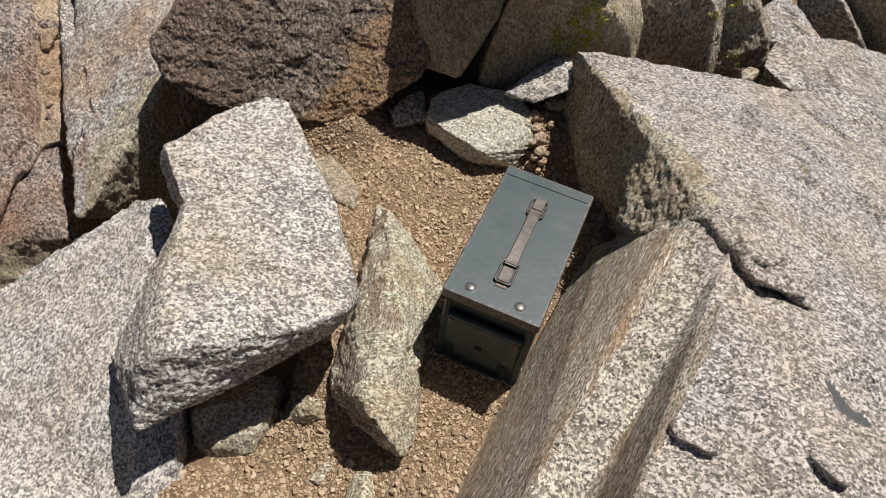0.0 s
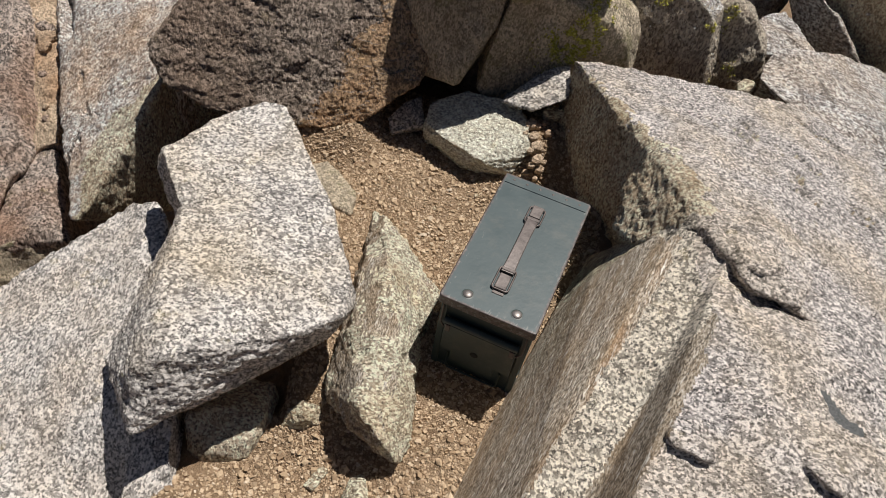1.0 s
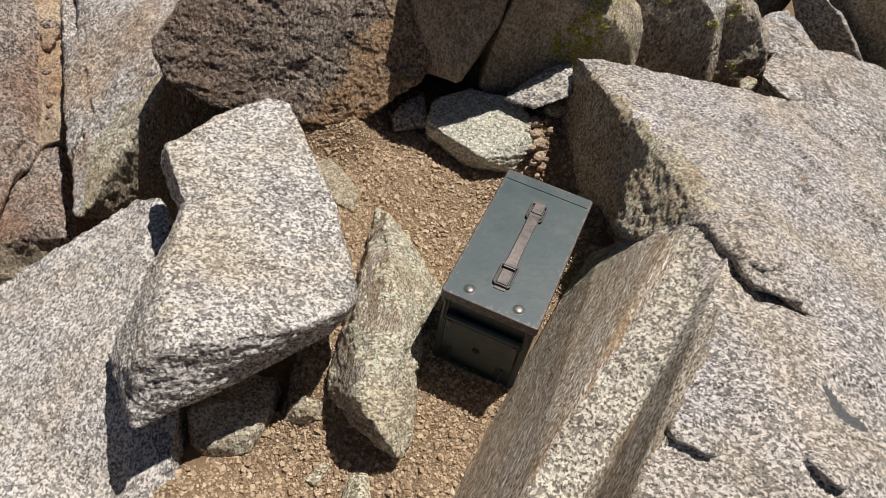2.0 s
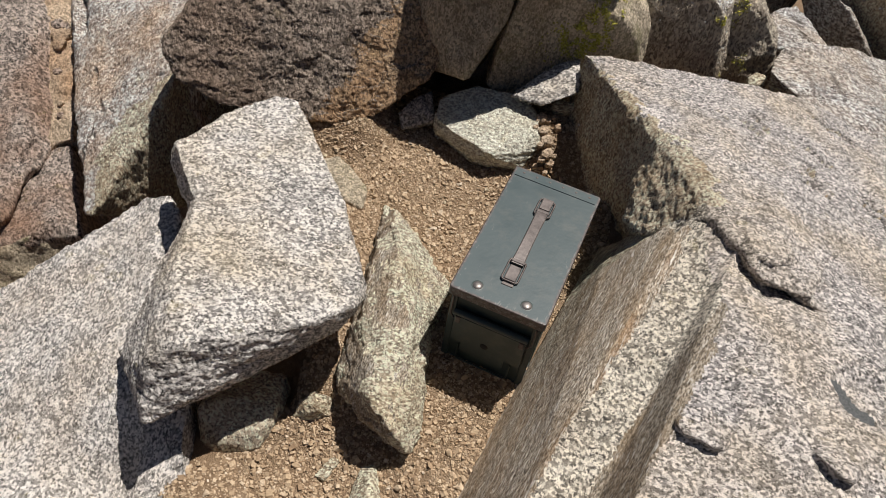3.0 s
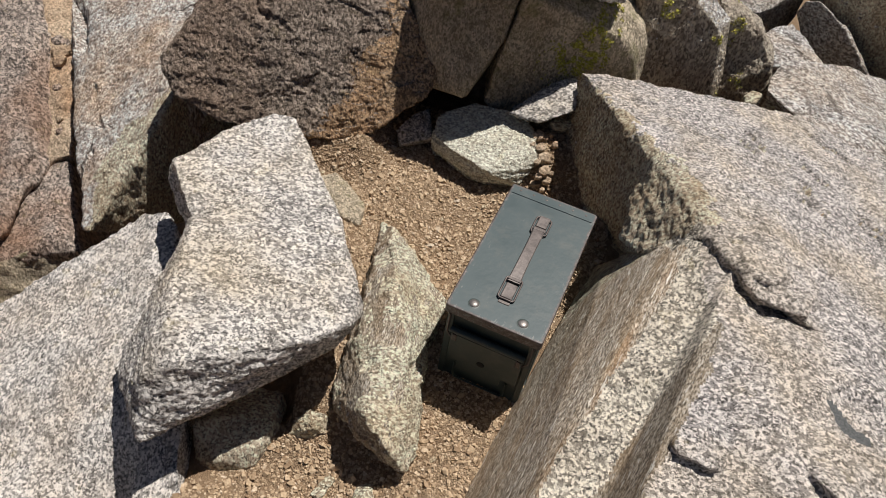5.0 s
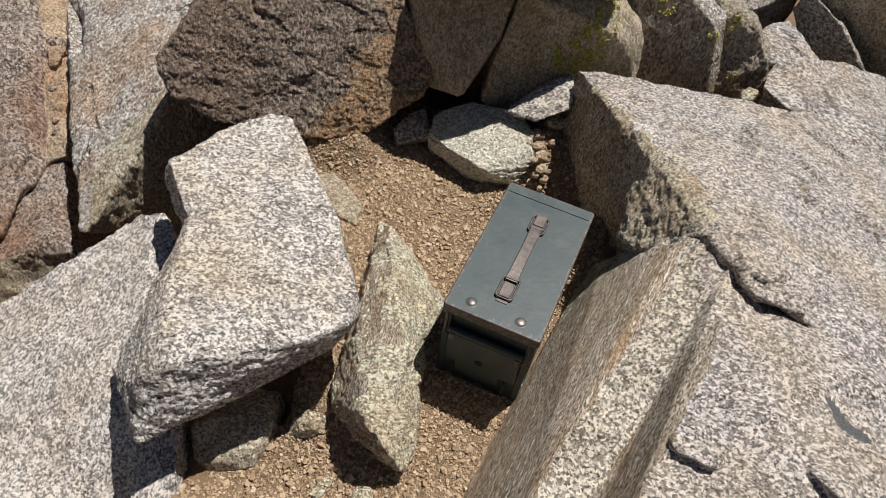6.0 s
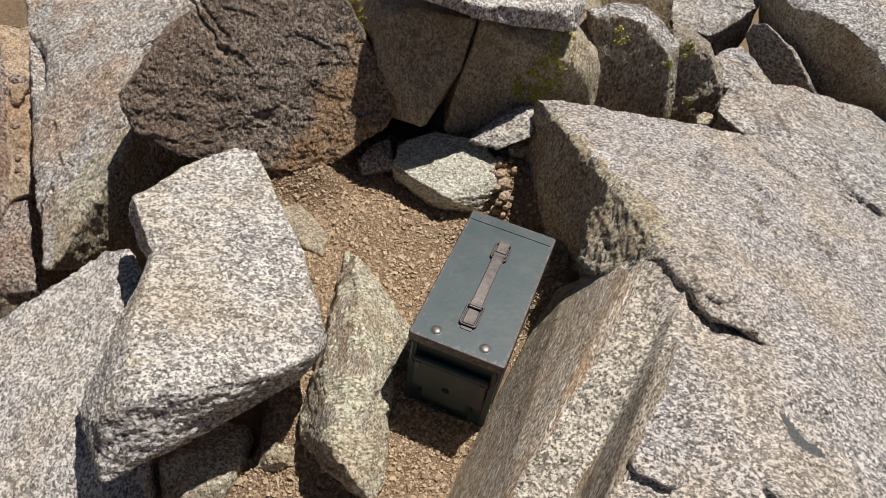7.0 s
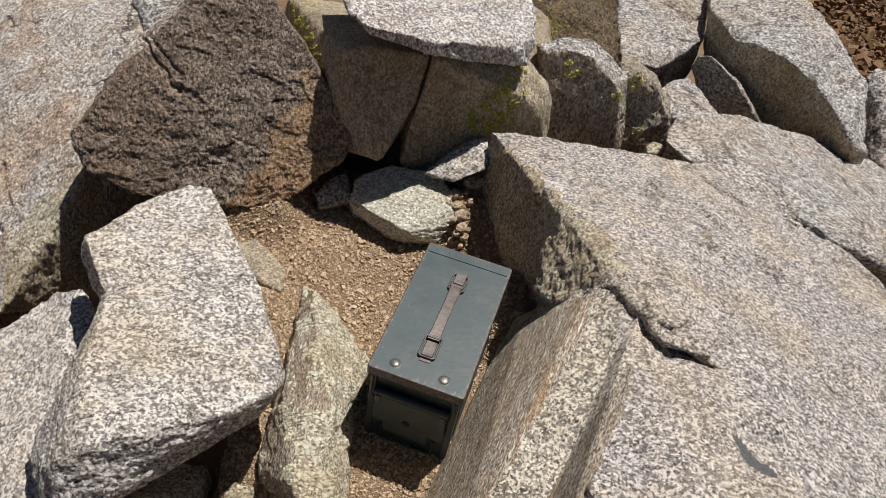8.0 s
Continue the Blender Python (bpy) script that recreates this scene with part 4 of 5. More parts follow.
rock("far_block", "big pale granite block with a shaded brown face", [dict(corners=[
    (0.806, 1.474, 0.090), (0.850, 1.307, 0.076), (0.901, 1.247, 0.103), (0.962, 1.170, 0.110), (1.024, 1.099, 0.090), (1.095, 1.029, 0.044), (1.165, 0.962, -0.030), (0.880, 1.377, -0.264), (0.931, 1.317, -0.237), (0.992, 1.240, -0.230), (1.054, 1.169, -0.250), (1.125, 1.099, -0.296), (1.195, 1.032, -0.370), (0.860, 1.450, -0.060), (0.877, 1.775, 0.105), (1.117, 1.622, 0.133), (1.166, 1.409, 0.122), (1.209, 1.266, 0.088), (1.234, 1.183, 0.061), (1.241, 1.022, -0.067), (1.137, 1.672, -0.367), (1.229, 1.316, -0.412), (1.254, 1.233, -0.439), (1.261, 1.072, -0.567)], back=None, shrink=1.0)],
    [GRANITE_FAR, GRANITE_SHADY], 0.007, 1, 1.0, 21.5, pick=lambda c, n: ((n[:, 2] < 0.25 + 0.3 * octaves(c, 12, 2)) & (n[:, 1] < 0.3)) * 1.0)
rock("shard_rock", "grey broken rock standing beside the big block", [dict(corners=[
    (1.273, 1.253, 0.043), (1.307, 1.289, 0.056), (1.376, 1.280, 0.082), (1.454, 1.178, -0.001), (1.475, 1.001, -0.162), (1.319, 1.073, -0.159)], back=(0.05, 0.2, -0.3), shrink=0.9)],
    GRANITE_FAR, 0.007, 0, 1.3, 21.9, stretch=(2.5, 1, 0.5))
rock("crevice_slab", "pale granite spur below the tilted slab", [dict(corners=[
    (0.559, 0.971, 0.078), (0.600, 1.041, 0.060), (0.654, 1.071, 0.020), (0.695, 1.152, 0.021), (0.703, 1.051, 0.022), (0.736, 0.947, 0.041), (0.677, 0.880, 0.051), (0.566, 0.869, 0.058)], back=(0.02, 0.06, -0.22), shrink=0.95)],
    GRANITE_FAR, 0.006, 0, 0.6, 22.5)
rock("shaded_rock", "grey granite rock in the shade below the big block", [dict(corners=[
    (0.708, 1.198, 0.029), (0.709, 1.186, 0.074), (0.733, 1.158, 0.098), (0.804, 1.099, 0.063), (0.904, 1.025, -0.028), (0.847, 1.092, -0.085), (0.766, 1.163, -0.061)], back=(0.12, 0.16, -0.12), shrink=0.9)],
    GRANITE_FAR, 0.006, 1, 0.8, 22.9)
GRASSY = rock("grassy_rock", "brown granite rock with dry moss behind the cap", [dict(corners=[
    (0.191, 1.281, 0.220), (0.417, 1.350, 0.224), (0.429, 1.108, 0.192), (0.418, 0.922, 0.162), (0.359, 0.920, 0.171), (0.281, 0.913, 0.186), (0.203, 0.890, 0.179), (0.187, 0.937, 0.197), (0.242, 0.999, 0.227), (0.346, 1.063, 0.219)], back=(0.02, 0.15, -0.35), shrink=0.95)],
    GRANITE_MOSSY, 0.006, 1, 1.6, 23.5, pits=0.008)
rock("upper_rock", "tall pale granite rock stained with rust beside the boulder", [dict(corners=[
    (-1.33, 1.15, 0.04), (-0.85, 1.02, 0.17), (-0.69, 0.67, 0.16), (-1.070, 0.627, -0.017), (-0.986, 0.434, -0.063), (-0.932, 0.299, -0.096),
    (-0.855, 0.137, -0.126), (-0.835, 0.127, -0.117), (-0.819, 0.148, -0.099), (-0.833, 0.266, -0.052), (-0.771, 0.274, -0.016), (-0.733, 0.367, 0.045),
    (-0.759, 0.434, 0.064), (-0.822, 0.215, -0.208), (-0.767, 0.285, -0.176)], back=(0.10, 0.2, -0.2), shrink=0.88)], [GRANITE_RUST, GRANITE_SHADY], 0.0055, 0, 0.5, 24.5, relief=1.6, chips=0.002, chip_size=0.06, chip_top=0.3,
    pick=lambda c, n: (c[:, 0] + 0.03 * octaves(c, 15, 3) > np.interp(c[:, 1], (0.10, 0.28, 0.37, 0.42), (-0.84, -0.865, -0.775, -0.70))) * 1.0,
    stretch=(1.5, 1.5, 0.6), cracks=[
    ([(-1.084, 0.658, 0.004), (-1.064, 0.618, -0.005), (-1.056, 0.582, -0.017)], 0.022, 0.045, (-0.46, 0.67, -0.59)),
    ([(-0.922, 0.395, -0.036), (-0.909, 0.368, -0.042), (-0.888, 0.342, -0.044)], 0.004, 0.012),
    ([(-0.873, 0.375, -0.021), (-0.824, 0.39, 0.011), (-0.761, 0.399, 0.047)], 0.004, 0.006),
    ([(-0.95, 0.46, -0.03), (-0.935, 0.42, -0.035)], 0.004, 0.012), ([(-0.90, 0.30, -0.07), (-0.885, 0.25, -0.075), (-0.88, 0.22, -0.085)], 0.004, 0.012)])
rock("notch_rock", "grey granite rock in the notch behind the boulder", [dict(corners=[
    (-0.774, 0.881, 0.195), (-0.652, 0.878, 0.215), (-0.67, 0.788, 0.173), (-0.712, 0.753, 0.142), (-0.778, 0.854, 0.15)], back=(0.1, 0.25, -0.3), shrink=1.0)],
    GRANITE_FAR, 0.006, 0, 0.8, 25.5)
rock("stained_rock", "rust-streaked granite rock along the dirt-filled crack", [dict(corners=[
    (-1.692, 0.706, 0.0), (-1.197, 0.733, 0.019), (-1.122, 0.588, -0.06), (-1.044, 0.362, -0.18), (-1.055, 0.27, -0.203), (-1.07, 0.152, -0.223),
    (-1.327, -0.084, -0.317)], back=(-0.05, 0.15, -0.25), shrink=0.9)], GRANITE_RUSTY_DARK, 0.007, 2, 0.9, 26.5)
rock("crack_filling", "reddish dirt and broken rock filling the crack", [dict(corners=[
    (-1.209, 0.746, 0.009), (-1.121, 0.777, 0.008), (-1.07, 0.555, -0.086), (-0.993, 0.365, -0.164), (-1.059, 0.352, -0.189), (-1.128, 0.488, -0.129)],
    back=(0.0, 0.1, -0.2), shrink=1.0)], GRANITE_CLAY, 0.006, 1, 1.0, 27.5, category="soil")
rock("crack_rock", "reddish granite rock at the foot of the crack", [dict(corners=[
    (-1.057, 0.367, -0.192), (-1.004, 0.364, -0.187), (-0.944, 0.252, -0.22), (-0.911, 0.175, -0.257), (-0.959, 0.172, -0.229), (-1.050, 0.127, -0.268),
    (-1.090, 0.111, -0.275), (-1.058, 0.252, -0.255)], back=(0.0, 0.1, -0.3), shrink=0.95)], GRANITE_RUSTY_DARK, 0.006, 1, 0.7, 28.5)
rock("dark_rock", "dark mossy rock in the hollow under the sloping rock", [dict(corners=[
    (-1.143, 0.065, -0.285), (-1.02, 0.137, -0.242), (-0.96, 0.176, -0.226), (-0.924, 0.183, -0.285), (-1.052, 0.116, -0.451), (-1.16, -0.06, -0.501),
    (-0.99, 0.181, -0.409)],
    back=(0.0, 0.1, -0.25), shrink=1.0)], GRANITE_TAN, 0.006, 2, 0.7, 29.5)
for n, (x, y, z, s) in enumerate([
        (-1.115, 0.622, -0.051, 0.016), (-1.096, 0.594, -0.062, 0.022), (-1.095, 0.575, -0.072, 0.016), (-1.080, 0.515, -0.101, 0.012), (-1.067, 0.488, -0.114, 0.008),
        (-1.051, 0.445, -0.134, 0.008), (-1.042, 0.421, -0.145, 0.009), (-1.032, 0.397, -0.156, 0.008), (-1.119, 0.601, -0.062, 0.011), (-1.097, 0.619, -0.053, 0.014)]):
    rock("crack_stone", "small broken rusty stone lodged in the crack", [dict(corners=[
        (x - s, y - 0.3 * s, z + 0.4 * s), (x + s, y, z + (0.2 + 0.3 * (n % 3)) * s), (x + 0.5 * s, y - (1 - 0.2 * (n % 2)) * s, z), (x - 0.6 * s, y - s, z - 0.3 * s), (x + 0.3 * s, y + 0.4 * s, z + 0.8 * s)],
        back=(0, 0.4 * s, -1.2 * s), shrink=0.9)], GRANITE_CLAY if n % 3 else GRANITE_RUSTY_DARK, 0.0024, 0, 0.3, 30 + n, category="stone", group="stones in the crack")
for n, (x, y, z, s) in enumerate([(0.465, 0.620, 0.125, 0.020), (0.505, 0.610, 0.130, 0.018), (0.014, 0.404, 0.099, 0.012), (0.029, 0.403, 0.098, 0.008), (0.022, 0.377, 0.093, 0.012), (0.006, 0.381, 0.094, 0.007), (0.031, 0.356, 0.087, 0.013), (0.019, 0.342, 0.085, 0.008), (0.036, 0.335, 0.072, 0.013),
    (0.027, 0.326, 0.062, 0.007), (0.044, 0.325, 0.056, 0.009), (0.051, 0.335, 0.067, 0.006), (0.044, 0.348, 0.085, 0.006), (0.039, 0.312, 0.042, 0.007), (0.052, 0.391, 0.094, 0.008), (0.042, 0.413, 0.099, 0.006)]):
    rock("chip_stone", "small broken granite chip lying between the rocks", [dict(corners=[
        (x - s, y - 0.3 * s, z + 0.3 * s), (x + s, y, z + 0.5 * s), (x + 0.7 * s, y - s, z), (x - 0.8 * s, y - s, z - 0.1 * s), (x, y + 0.6 * s, z + 0.6 * s)],
        back=(0, 0.3 * s, -1.3 * s), shrink=0.9)], GRANITE_YELLOW if n < 2 else GRANITE_CLAY, 0.0025 if s > 0.008 else 0.0018, 0, 0.2, 40 + n, category="stone", group="chips between the rocks")


# ---- the can ----
def rounded_box(x0, x1, y0, y1, z0, z1, r=0.002, seg=2, upright=0.0):
    bm = bmesh.new()
    bmesh.ops.create_cube(bm, size=1)
    for v in bm.verts:
        v.co = ((x0 + x1) / 2 + v.co.x * (x1 - x0), (y0 + y1) / 2 + v.co.y * (y1 - y0), (z0 + z1) / 2 + v.co.z * (z1 - z0))
    if upright:
        edges = [e for e in bm.edges if abs(e.verts[0].co.z - e.verts[1].co.z) > 1e-6]
        bmesh.ops.bevel(bm, geom=edges, offset=upright, segments=4, profile=0.5, affect="EDGES")
        edges = [e for e in bm.edges if abs(e.verts[0].co.z - e.verts[1].co.z) < 1e-6]
    else:
        edges = bm.edges[:]
    if r:
        bmesh.ops.bevel(bm, geom=edges, offset=r, segments=seg, profile=0.5, affect="EDGES")
    return bm


def plate(outline, y0, y1, r=0.001):
    """An upright plate: an outline in x and z, with thickness along y."""
    bm = bmesh.new()
    front = [bm.verts.new((x, y0, z)) for x, z in outline]
    back = [bm.verts.new((x, y1, z)) for x, z in outline]
    bm.faces.new(front)
    bm.faces.new(back[::-1])
    for i in range(len(outline)):
        j = (i + 1) % len(outline)
        bm.faces.new((front[j], front[i], back[i], back[j]))
    bmesh.ops.recalc_face_normals(bm, faces=bm.faces)
    if r:
        bmesh.ops.bevel(bm, geom=bm.edges[:], offset=r, segments=1, affect="EDGES")
    return bm


def wire(points, radius, closed=True, seg=8):
    """A round wire bent along points."""
    bm = bmesh.new()
    pts = [Vector(p) for p in points]
    n = len(pts)
    rings = []
    for i, p in enumerate(pts):
        a = pts[(i - 1) % n] if closed or i else p
        b = pts[(i + 1) % n] if closed or i < n - 1 else p
        t = (b - a).normalized()
        u = t.cross(Vector((0.13, 0.2, 1))).normalized()
        w = t.cross(u)
        rings.append([bm.verts.new(p + radius * (math.cos(2 * math.pi * s / seg) * u + math.sin(2 * math.pi * s / seg) * w)) for s in range(seg)])
    for i in range(n if closed else n - 1):
        a, b = rings[i], rings[(i + 1) % n]
        for s in range(seg):
            bm.faces.new((a[s], a[(s + 1) % seg], b[(s + 1) % seg], b[s]))
    for f in bm.faces:
        f.smooth = True
    bmesh.ops.recalc_face_normals(bm, faces=bm.faces)
    return bm


def loop_points(x0, x1, y0, y1, z, r, tilt=0.0):
    out = []
    for cx, cy, a0 in ((x1 - r, y1 - r, 0), (x0 + r, y1 - r, 90), (x0 + r, y0 + r, 180), (x1 - r, y0 + r, 270)):
        for k in range(4):
            a = radians(a0 + 30 * k)
            x, y = cx + r * math.cos(a), cy + r * math.sin(a)
            out.append((x, y, z + tilt * (y - y0)))
    return out


def dome(x, y, z, r, h):
    bm = bmesh.new()
    bmesh.ops.create_uvsphere(bm, u_segments=20, v_segments=12, radius=1)
    for v in bm.verts:
        v.co = (x + v.co.x * r, y + v.co.y * r, z + v.co.z * h)
    for f in bm.faces:
        f.smooth = True
    return bm


def strap_bm(y0, y1, half, z, rise, thick=0.0018, steps=14):
    """A flat steel strap, slightly arched, with rolled sides."""
    bm = bmesh.new()
    cross = [(-1, 0), (-0.86, 0.0012), (0.86, 0.0012), (1, 0), (0.86, -thick), (-0.86, -thick)]
    rows = []
    for i in range(steps + 1):
        t = i / steps
        y = y0 + (y1 - y0) * t
        zc = z + rise * math.sin(math.pi * t) ** 0.6
        w = half * (0.86 + 0.14 * abs(2 * t - 1) ** 3)
        rows.append([bm.verts.new((cx * w, y, zc + cz)) for cx, cz in cross])
    for a, b in zip(rows, rows[1:]):
        for s in range(6):
            bm.faces.new((a[s], a[(s + 1) % 6], b[(s + 1) % 6], b[s]))
    bm.faces.new(rows[0])
    bm.faces.new(rows[-1][::-1])
    bmesh.ops.recalc_face_normals(bm, faces=bm.faces)
    return bm


def build_can():
    can = tagged(new("ammunition_can"), "grey-green painted steel ammunition can, lid closed, standing on gravel", "ammunition can")
    can.matrix_world = pose(0, 0, 0, 0, 0, -16)
    body = part("body", rounded_box(-0.0695, 0.0695, -0.1345, 0.134, -0.012, 0.176, 0.0015, 2, 0.008), PAINT, can)
    # folded seams and embossed panels of the body
    part("foot_bead", rounded_box(-0.0708, 0.0708, -0.1358, 0.1353, -0.012, 0.004, 0.001, 1, 0.008), PAINT, body)
    for x in (-1, 1):
        part("side_panel", rounded_box(min(x * 0.068, x * 0.0712), max(x * 0.068, x * 0.0712), -0.105, 0.105, 0.025, 0.145, 0.0012, 2), PAINT, body)
        part("end_flange", rounded_box(min(x * 0.060, x * 0.0705), max(x * 0.060, x * 0.0705), -0.1385, -0.133, 0.0, 0.17, 0.0012, 2), PAINT, body)
    # lid with its pressed groove near the hinge
    lid = part("lid", rounded_box(-0.076, 0.076, -0.144, 0.144, 0.1695, 0.188, 0.0022, 3, 0.005), [PAINT, EDGE_WEAR], can)
    bm = rounded_box(-0.071, 0.071, 0.1205, 0.1222, 0.1855, 0.192, 0.0)
    cutter = link_mesh("cutter", bm, PAINT)
    cutter.parent = can
    cut = lid.modifiers.new("groove", "BOOLEAN")
    cut.operation, cut.object, cut.solver = "DIFFERENCE", cutter, "EXACT"
    settled(lid)
    bpy.data.objects.remove(cutter)
    me = lid.data
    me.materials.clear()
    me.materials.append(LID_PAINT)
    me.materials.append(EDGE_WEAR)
    for p in me.polygons:
        c, n = p.center, p.normal
        rim = n.z < 0.93 and (abs(c.x) > 0.0733 or abs(c.y) > 0.1413) and c.z > 0.1853
        p.material_index = 1 if rim else 0
        p.use_smooth = False
    for k in range(6):
        part("hinge_rivet", dome(-0.058 + k * 0.0232, 0.133, 0.188, 0.0022, 0.0007), EDGE_WEAR, lid)
    for x in (-0.0385, 0.0387):
        part("rivet", dome(x, -0.1237, 0.1875, 0.0078, 0.0034), STEEL, lid, "domed steel rivet")
        part("rivet_collar", dome(x, -0.1237, 0.1876, 0.0102, 0.0011), PAINT, lid)
    # carrying handle: strap, two wire loops and two folded brackets
    handle = part("handle", strap_bm(-0.062, 0.062, 0.0105, 0.1925, 0.003), WORN, can, "flat brown steel strap handle")
    for sgn, y0, y1 in ((1, 0.0500, 0.0870), (-1, -0.0970, -0.0535)):
        part("wire_loop", wire(loop_points(-0.0128, 0.0128, y0, y1, 0.1915, 0.0045), 0.0015), EDGE_WEAR, handle, "bent steel wire loop")
        part("roller", rounded_box(-0.0108, 0.0108, sgn * 0.0575 - 0.003, sgn * 0.0575 + 0.003, 0.1905, 0.1955, 0.0018, 2), WORN, handle)
        ya, yb = (0.064, 0.088) if sgn > 0 else (-0.0955, -0.066)
        part("bracket", rounded_box(-0.0092, 0.0092, ya, yb, 0.1875, 0.1938, 0.0016, 2), WORN, handle, "folded steel bracket")
        yc = (0.088, 0.094) if sgn > 0 else (-0.104, -0.0965)
        part("bracket_foot", rounded_box(-0.009, 0.009, yc[0], yc[1], 0.1875, 0.1893, 0.0006, 1), WORN, handle)
    # latch on the near end
    latch = part("latch", plate([(-0.058, 0.128), (0.058, 0.128), (0.059, 0.060), (0.034, 0.060), (0.034, 0.040), (-0.040, 0.040), (-0.040, 0.062), (-0.058, 0.062)],
                                -0.1465, -0.1445), PAINT, can, "broad stamped latch plate in the shade of the lid")
    # Flattened black dome on the plate: paints the dark inside of a hole.
    hole = dome(-0.002, -0.1466, 0.078, 0.0066, 0.0066)
    for v in hole.verts:
        v.co.y = -0.1466 + (v.co.y + 0.1466) * 0.2
    part("latch_hole_disc", hole, BLACK, latch)
    part("latch_roll", wire([(-0.06 + 0.012 * k, -0.143, 0.134) for k in range(11)], 0.006, False, 12), PAINT, latch)
    part("bail", wire([(-0.066, -0.141, 0.165), (-0.066, -0.143, 0.125), (-0.06, -0.144, 0.117), (-0.052, -0.145, 0.115)], 0.0016, False), EDGE_WEAR, latch)
    part("bail", wire([(0.066, -0.141, 0.165), (0.066, -0.143, 0.125), (0.06, -0.144, 0.117), (0.052, -0.145, 0.115)], 0.0016, False), EDGE_WEAR, latch)
    for x in (-0.052, 0.052):
        part("ear", rounded_box(x - 0.004, x + 0.004, -0.148, -0.138, 0.112, 0.128, 0.001, 1), EDGE_WEAR, latch)
    part("lower_bracket", wire([(-0.044, -0.139, 0.045), (-0.044, -0.141, 0.012), (-0.040, -0.1415, 0.008), (0.040, -0.1415, 0.008), (0.044, -0.141, 0.012), (0.044, -0.139, 0.045)], 0.0018, False), PAINT, latch)
    return can


build_can()


# ---- gravel, pebbles, moss ----
def grain_cloud(name, spots, material, label, category, kind="stuff"):
    """Many small angular grains in one mesh. spots: x, y, z, size."""
    bm = bmesh.new()
    bmesh.ops.create_cube(bm, size=1.5)
    bmesh.ops.triangulate(bm, faces=bm.faces)
    base = np.array([v.co[:] for v in bm.verts])
    tris = np.array([[v.index for v in f.verts] for f in bm.faces])
    bm.free()
    rng = np.random.default_rng(11)
    n, m = len(spots), len(base)
    spots = np.array(spots)
    q = rng.normal(size=(n, 4))
    q /= np.linalg.norm(q, axis=1)[:, None]
    w, x, y, z = q.T
    turn = np.stack([1 - 2 * (y * y + z * z), 2 * (x * y - z * w), 2 * (x * z + y * w), 2 * (x * y + z * w), 1 - 2 * (x * x + z * z), 2 * (y * z - x * w),
                     2 * (x * z - y * w), 2 * (y * z + x * w), 1 - 2 * (x * x + y * y)], 1).reshape(n, 3, 3)
    shape = base[None] * rng.uniform(0.45, 1.2, (n, m, 1)) * rng.uniform(0.55, 1.15, (n, 1, 3))
    co = np.einsum("nij,nmj->nmi", turn, shape) * spots[:, 3][:, None, None]
    co[:, :, 2] *= 0.8
    co += spots[:, None, :3]
    faces = (tris[None] + (np.arange(n) * m)[:, None, None]).reshape(-1, 3)
    me = bpy.data.meshes.new(name)
    me.from_pydata(co.reshape(-1, 3).tolist(), [], faces.tolist())
    me.materials.append(material)
    return tagged(new(name, me), label, category, kind=kind)


rng = random.Random(5)
spots = []
def covered(x, y):
    """Whether a spot of the ground lies under the can or a large rock."""
    if abs(x + 0.28 * y) < 0.06 and abs(y) < 0.11 or x > 0.2 + 0.45 * y and y < 0.1 or x > 0.16:
        return True
    return -0.54 < x < -0.33 and -0.2 < y < 0.16 or x < -0.42 and -0.34 < y < 0.2 or -0.21 < x < -0.15 and -0.22 < y < 0.02


while len(spots) < 46000:
    x, y = rng.uniform(-0.5, 0.18), rng.uniform(-0.5, 0.55)
    if covered(x, y) or rng.random() > 0.9 + 0.5 * noise.noise(Vector((x * 6, y * 6, 4))):
        continue
    s = min(0.0068, 0.0013 + rng.expovariate(1 / 0.00105))
    spots.append((x, y, ground_height(x, y) + s * rng.uniform(-0.2, 0.65), s))
grain_cloud("gravel", spots, GRIT, "loose tan granite gravel scattered over the soil", "gravel")


def pebble(x, y, size, material, seed):
    bm = bmesh.new()
    bmesh.ops.create_icosphere(bm, subdivisions=3, radius=1)
    r = random.Random(seed)
    ax = Vector((r.uniform(0.7, 1.2), r.uniform(0.6, 1.0), r.uniform(0.45, 0.75)))
    cuts = [Vector((r.gauss(0, 1), r.gauss(0, 1), r.gauss(0, 1))).normalized() for _ in range(7)]
    for v in bm.verts:
        p = v.co.copy()
        for c in cuts:
            over = p.dot(c) - r.uniform(0.60, 0.62)
            if over > 0:
                p -= c * over
        p *= 1 + 0.12 * noise.noise(p * 2.5 + Vector((seed, 0, 0)))
        v.co = Vector((p.x * ax.x, p.y * ax.y, p.z * ax.z)) * size
    ob = link_mesh("pebble", bm, material)
    ob.matrix_world = pose(x, y, ground_height(x, y) + size * 0.18, r.uniform(-15, 15), r.uniform(-15, 15), r.uniform(0, 360))
    return tagged(ob, "small angular tan pebble lying on the gravelly soil", "pebble", "pebbles on the soil")


for n in range(90):
    x, y = rng.uniform(-0.42, 0.16), rng.uniform(-0.42, 0.52)
    if abs(x) < 0.14 and abs(y) < 0.19:
        continue
    pebble(x, y, rng.uniform(0.0035, 0.0075), GRIT if n % 3 else GRANITE_YELLOW, n)


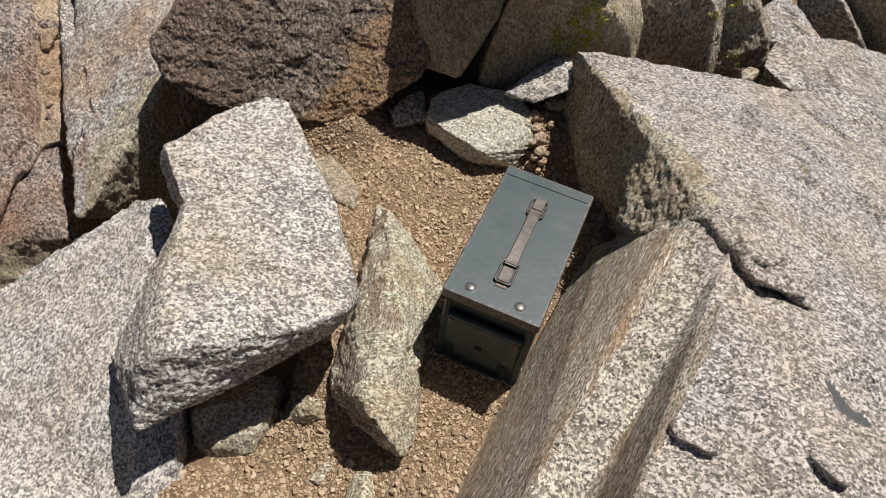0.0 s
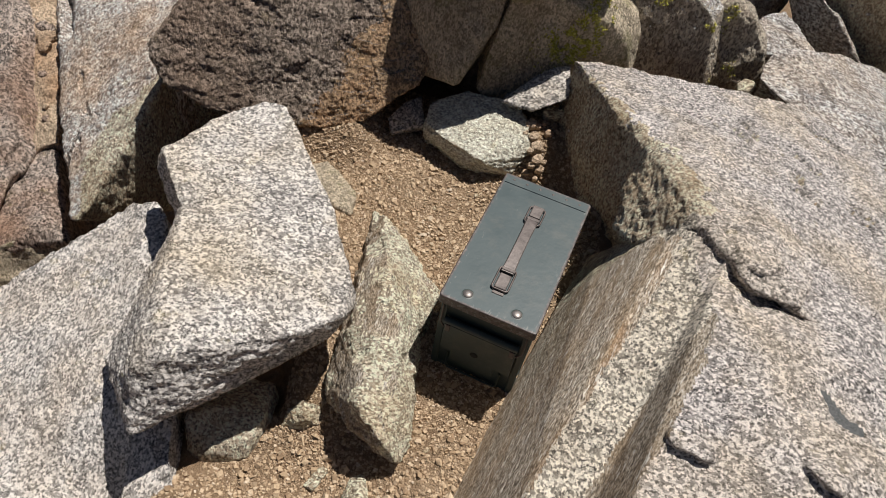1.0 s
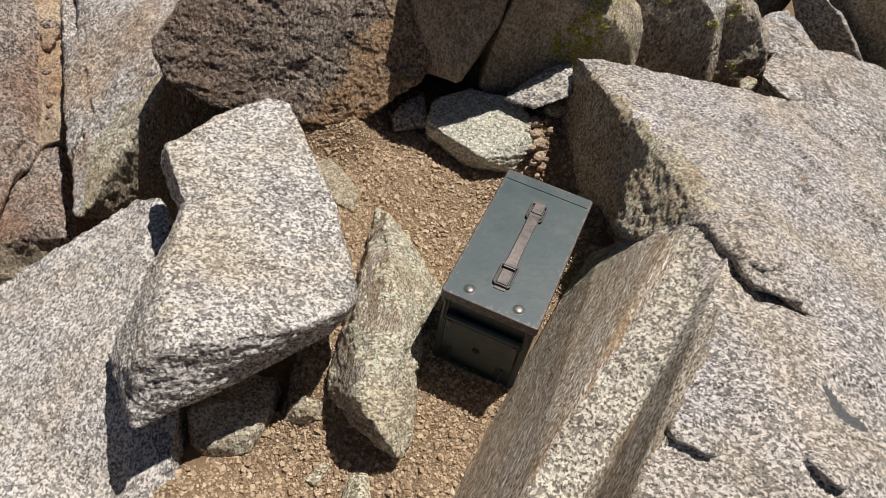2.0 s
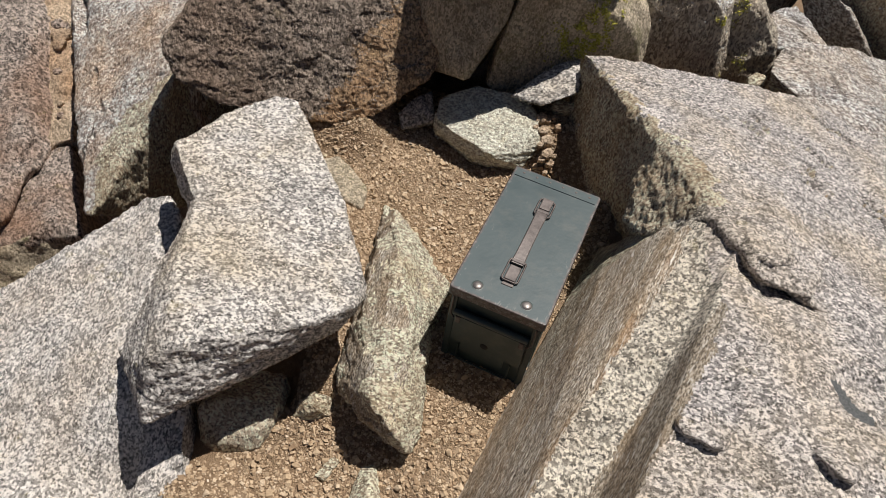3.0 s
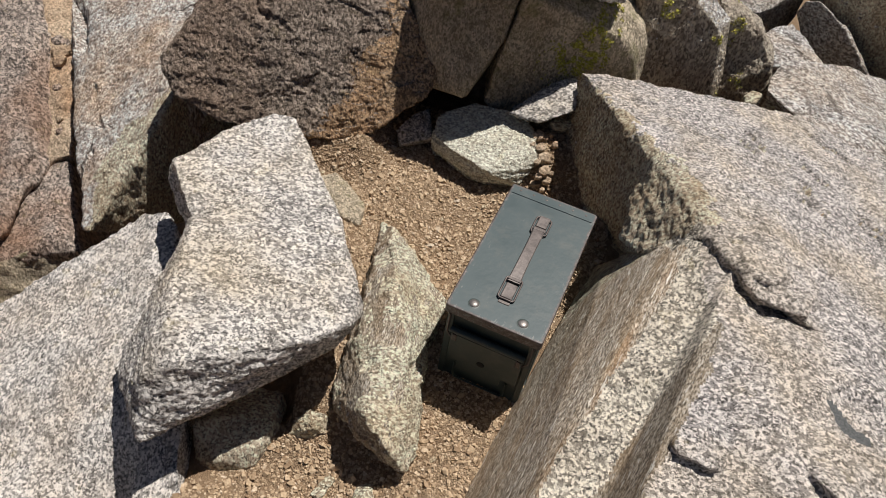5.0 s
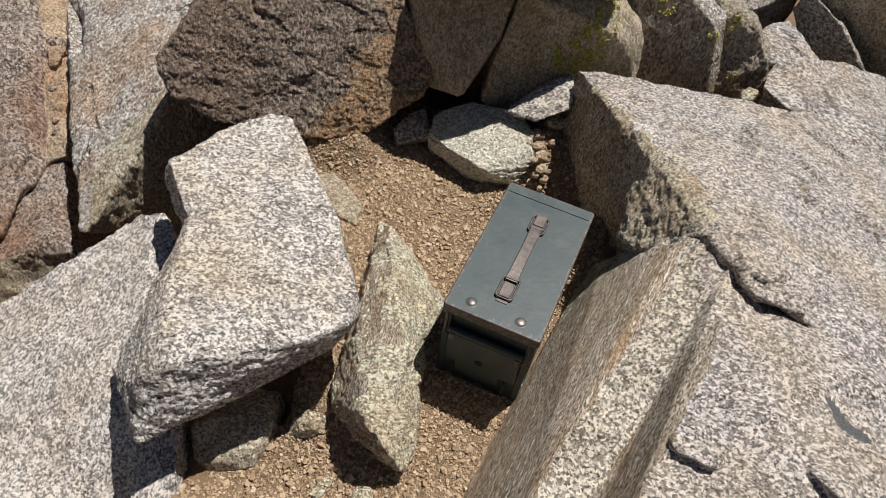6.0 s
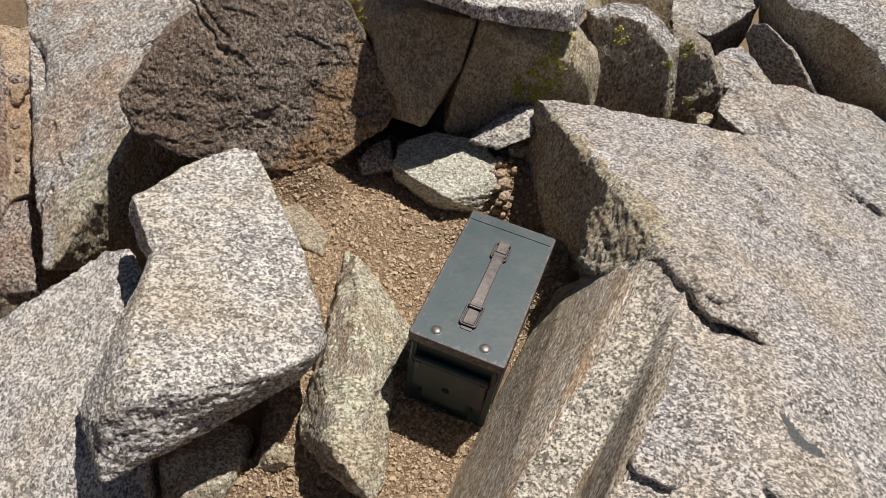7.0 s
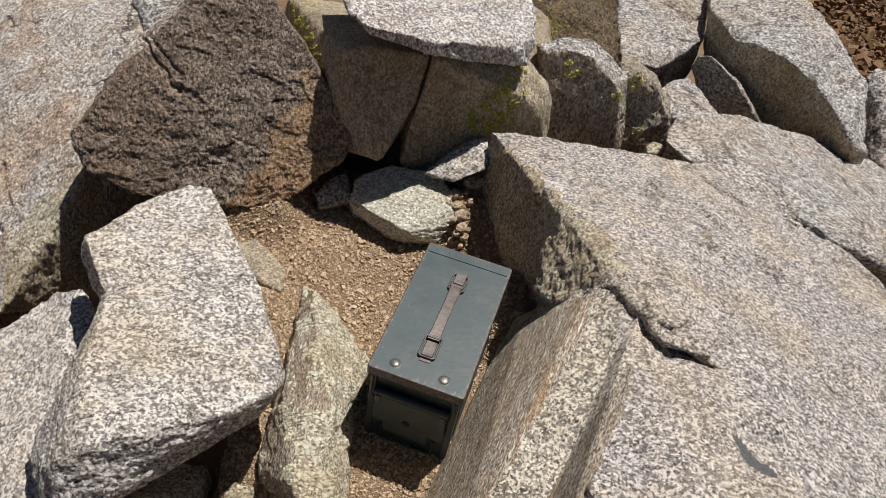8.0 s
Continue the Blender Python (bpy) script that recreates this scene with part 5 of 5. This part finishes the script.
def moss_on(ob, centres, label):
    """Cushions of moss: many tiny leaf clumps on the surface of a rock."""
    r = random.Random(3)
    me = ob.data
    n = len(me.polygons)
    c, no = np.empty(n * 3), np.empty(n * 3)
    me.polygons.foreach_get("center", c)
    me.polygons.foreach_get("normal", no)
    c, no = c.reshape(-1, 3), no.reshape(-1, 3)
    spots = []
    for x, y, z, spread, count in centres:
        near = np.flatnonzero((np.hypot(c[:, 0] - x, c[:, 2] - z) < spread) & (np.abs(c[:, 1] - y) < 0.09) & (no[:, 1] < 0.3))
        fade = lattice_noise(c[near] * 60) if len(near) else []
        near = [i for i, f in zip(near, fade) if f > -0.05]
        for _ in range(count if near else 0):
            i = r.choice(near)
            p = c[i] + no[i] * r.uniform(-0.001, 0.003)
            spots.append((p[0] + r.uniform(-0.003, 0.003), p[1], p[2] + r.uniform(-0.003, 0.003), r.uniform(0.001, 0.0026)))
    return grain_cloud("moss", spots, MOSS, label, "moss")


moss_on(MOSSY, [(0.061, 0.49, 0.217, 0.04, 700), (0.085, 0.51, 0.255, 0.035, 300), (0.10, 0.515, 0.289, 0.032, 420), (0.104, 0.5, 0.225, 0.025, 120), (0.03, 0.5, 0.20, 0.05, 120),
                (0.02, 0.5, 0.23, 0.03, 40)], "yellow-green moss cushions on the tan block")
moss_on(DARK, [(0.40, 0.70, 0.235, 0.016, 70), (0.385, 0.68, 0.20, 0.018, 60), (0.44, 0.68, 0.12, 0.02, 40)], "small yellow-green moss cushions on the dark block")
moss_on(GRASSY, [(0.20, 0.92, 0.20, 0.06, 260), (0.25, 0.98, 0.225, 0.05, 160), (0.35, 0.98, 0.20, 0.08, 90)], "dry yellow-brown moss on the brown rock")
moss_on(RIDGE, [(0.23, 0.60, 0.290, 0.018, 150), (0.345, 0.638, 0.235, 0.014, 60), (0.40, 0.66, 0.10, 0.02, 60)],
        "small yellow-green moss cushions on the brown rock")
moss_on(CLEFT, [(-0.335, 0.66, 0.275, 0.022, 160), (-0.31, 0.61, 0.27, 0.022, 160), (-0.365, 0.72, 0.275, 0.022, 140), (-0.285, 0.56, 0.262, 0.018, 90), (-0.167, 0.47, 0.331, 0.02, 25)], "moss along the edge of the cleft block")


# ---- rubble slope far behind ----
far = []
while len(far) < 17000:
    a, b = rng.uniform(1.2, 3.2), rng.uniform(1.5, 4.2)
    if abs(b - 1.28 * a) > 0.75:
        continue
    s = min(0.032, 0.007 + rng.expovariate(1 / 0.006))
    far.append((a, b, ground_height(a, b) + s * rng.uniform(0.0, 2.0), s))
grain_cloud("rubble", far, RUBBLE, "reddish broken rock rubble on the slope behind", "rubble")
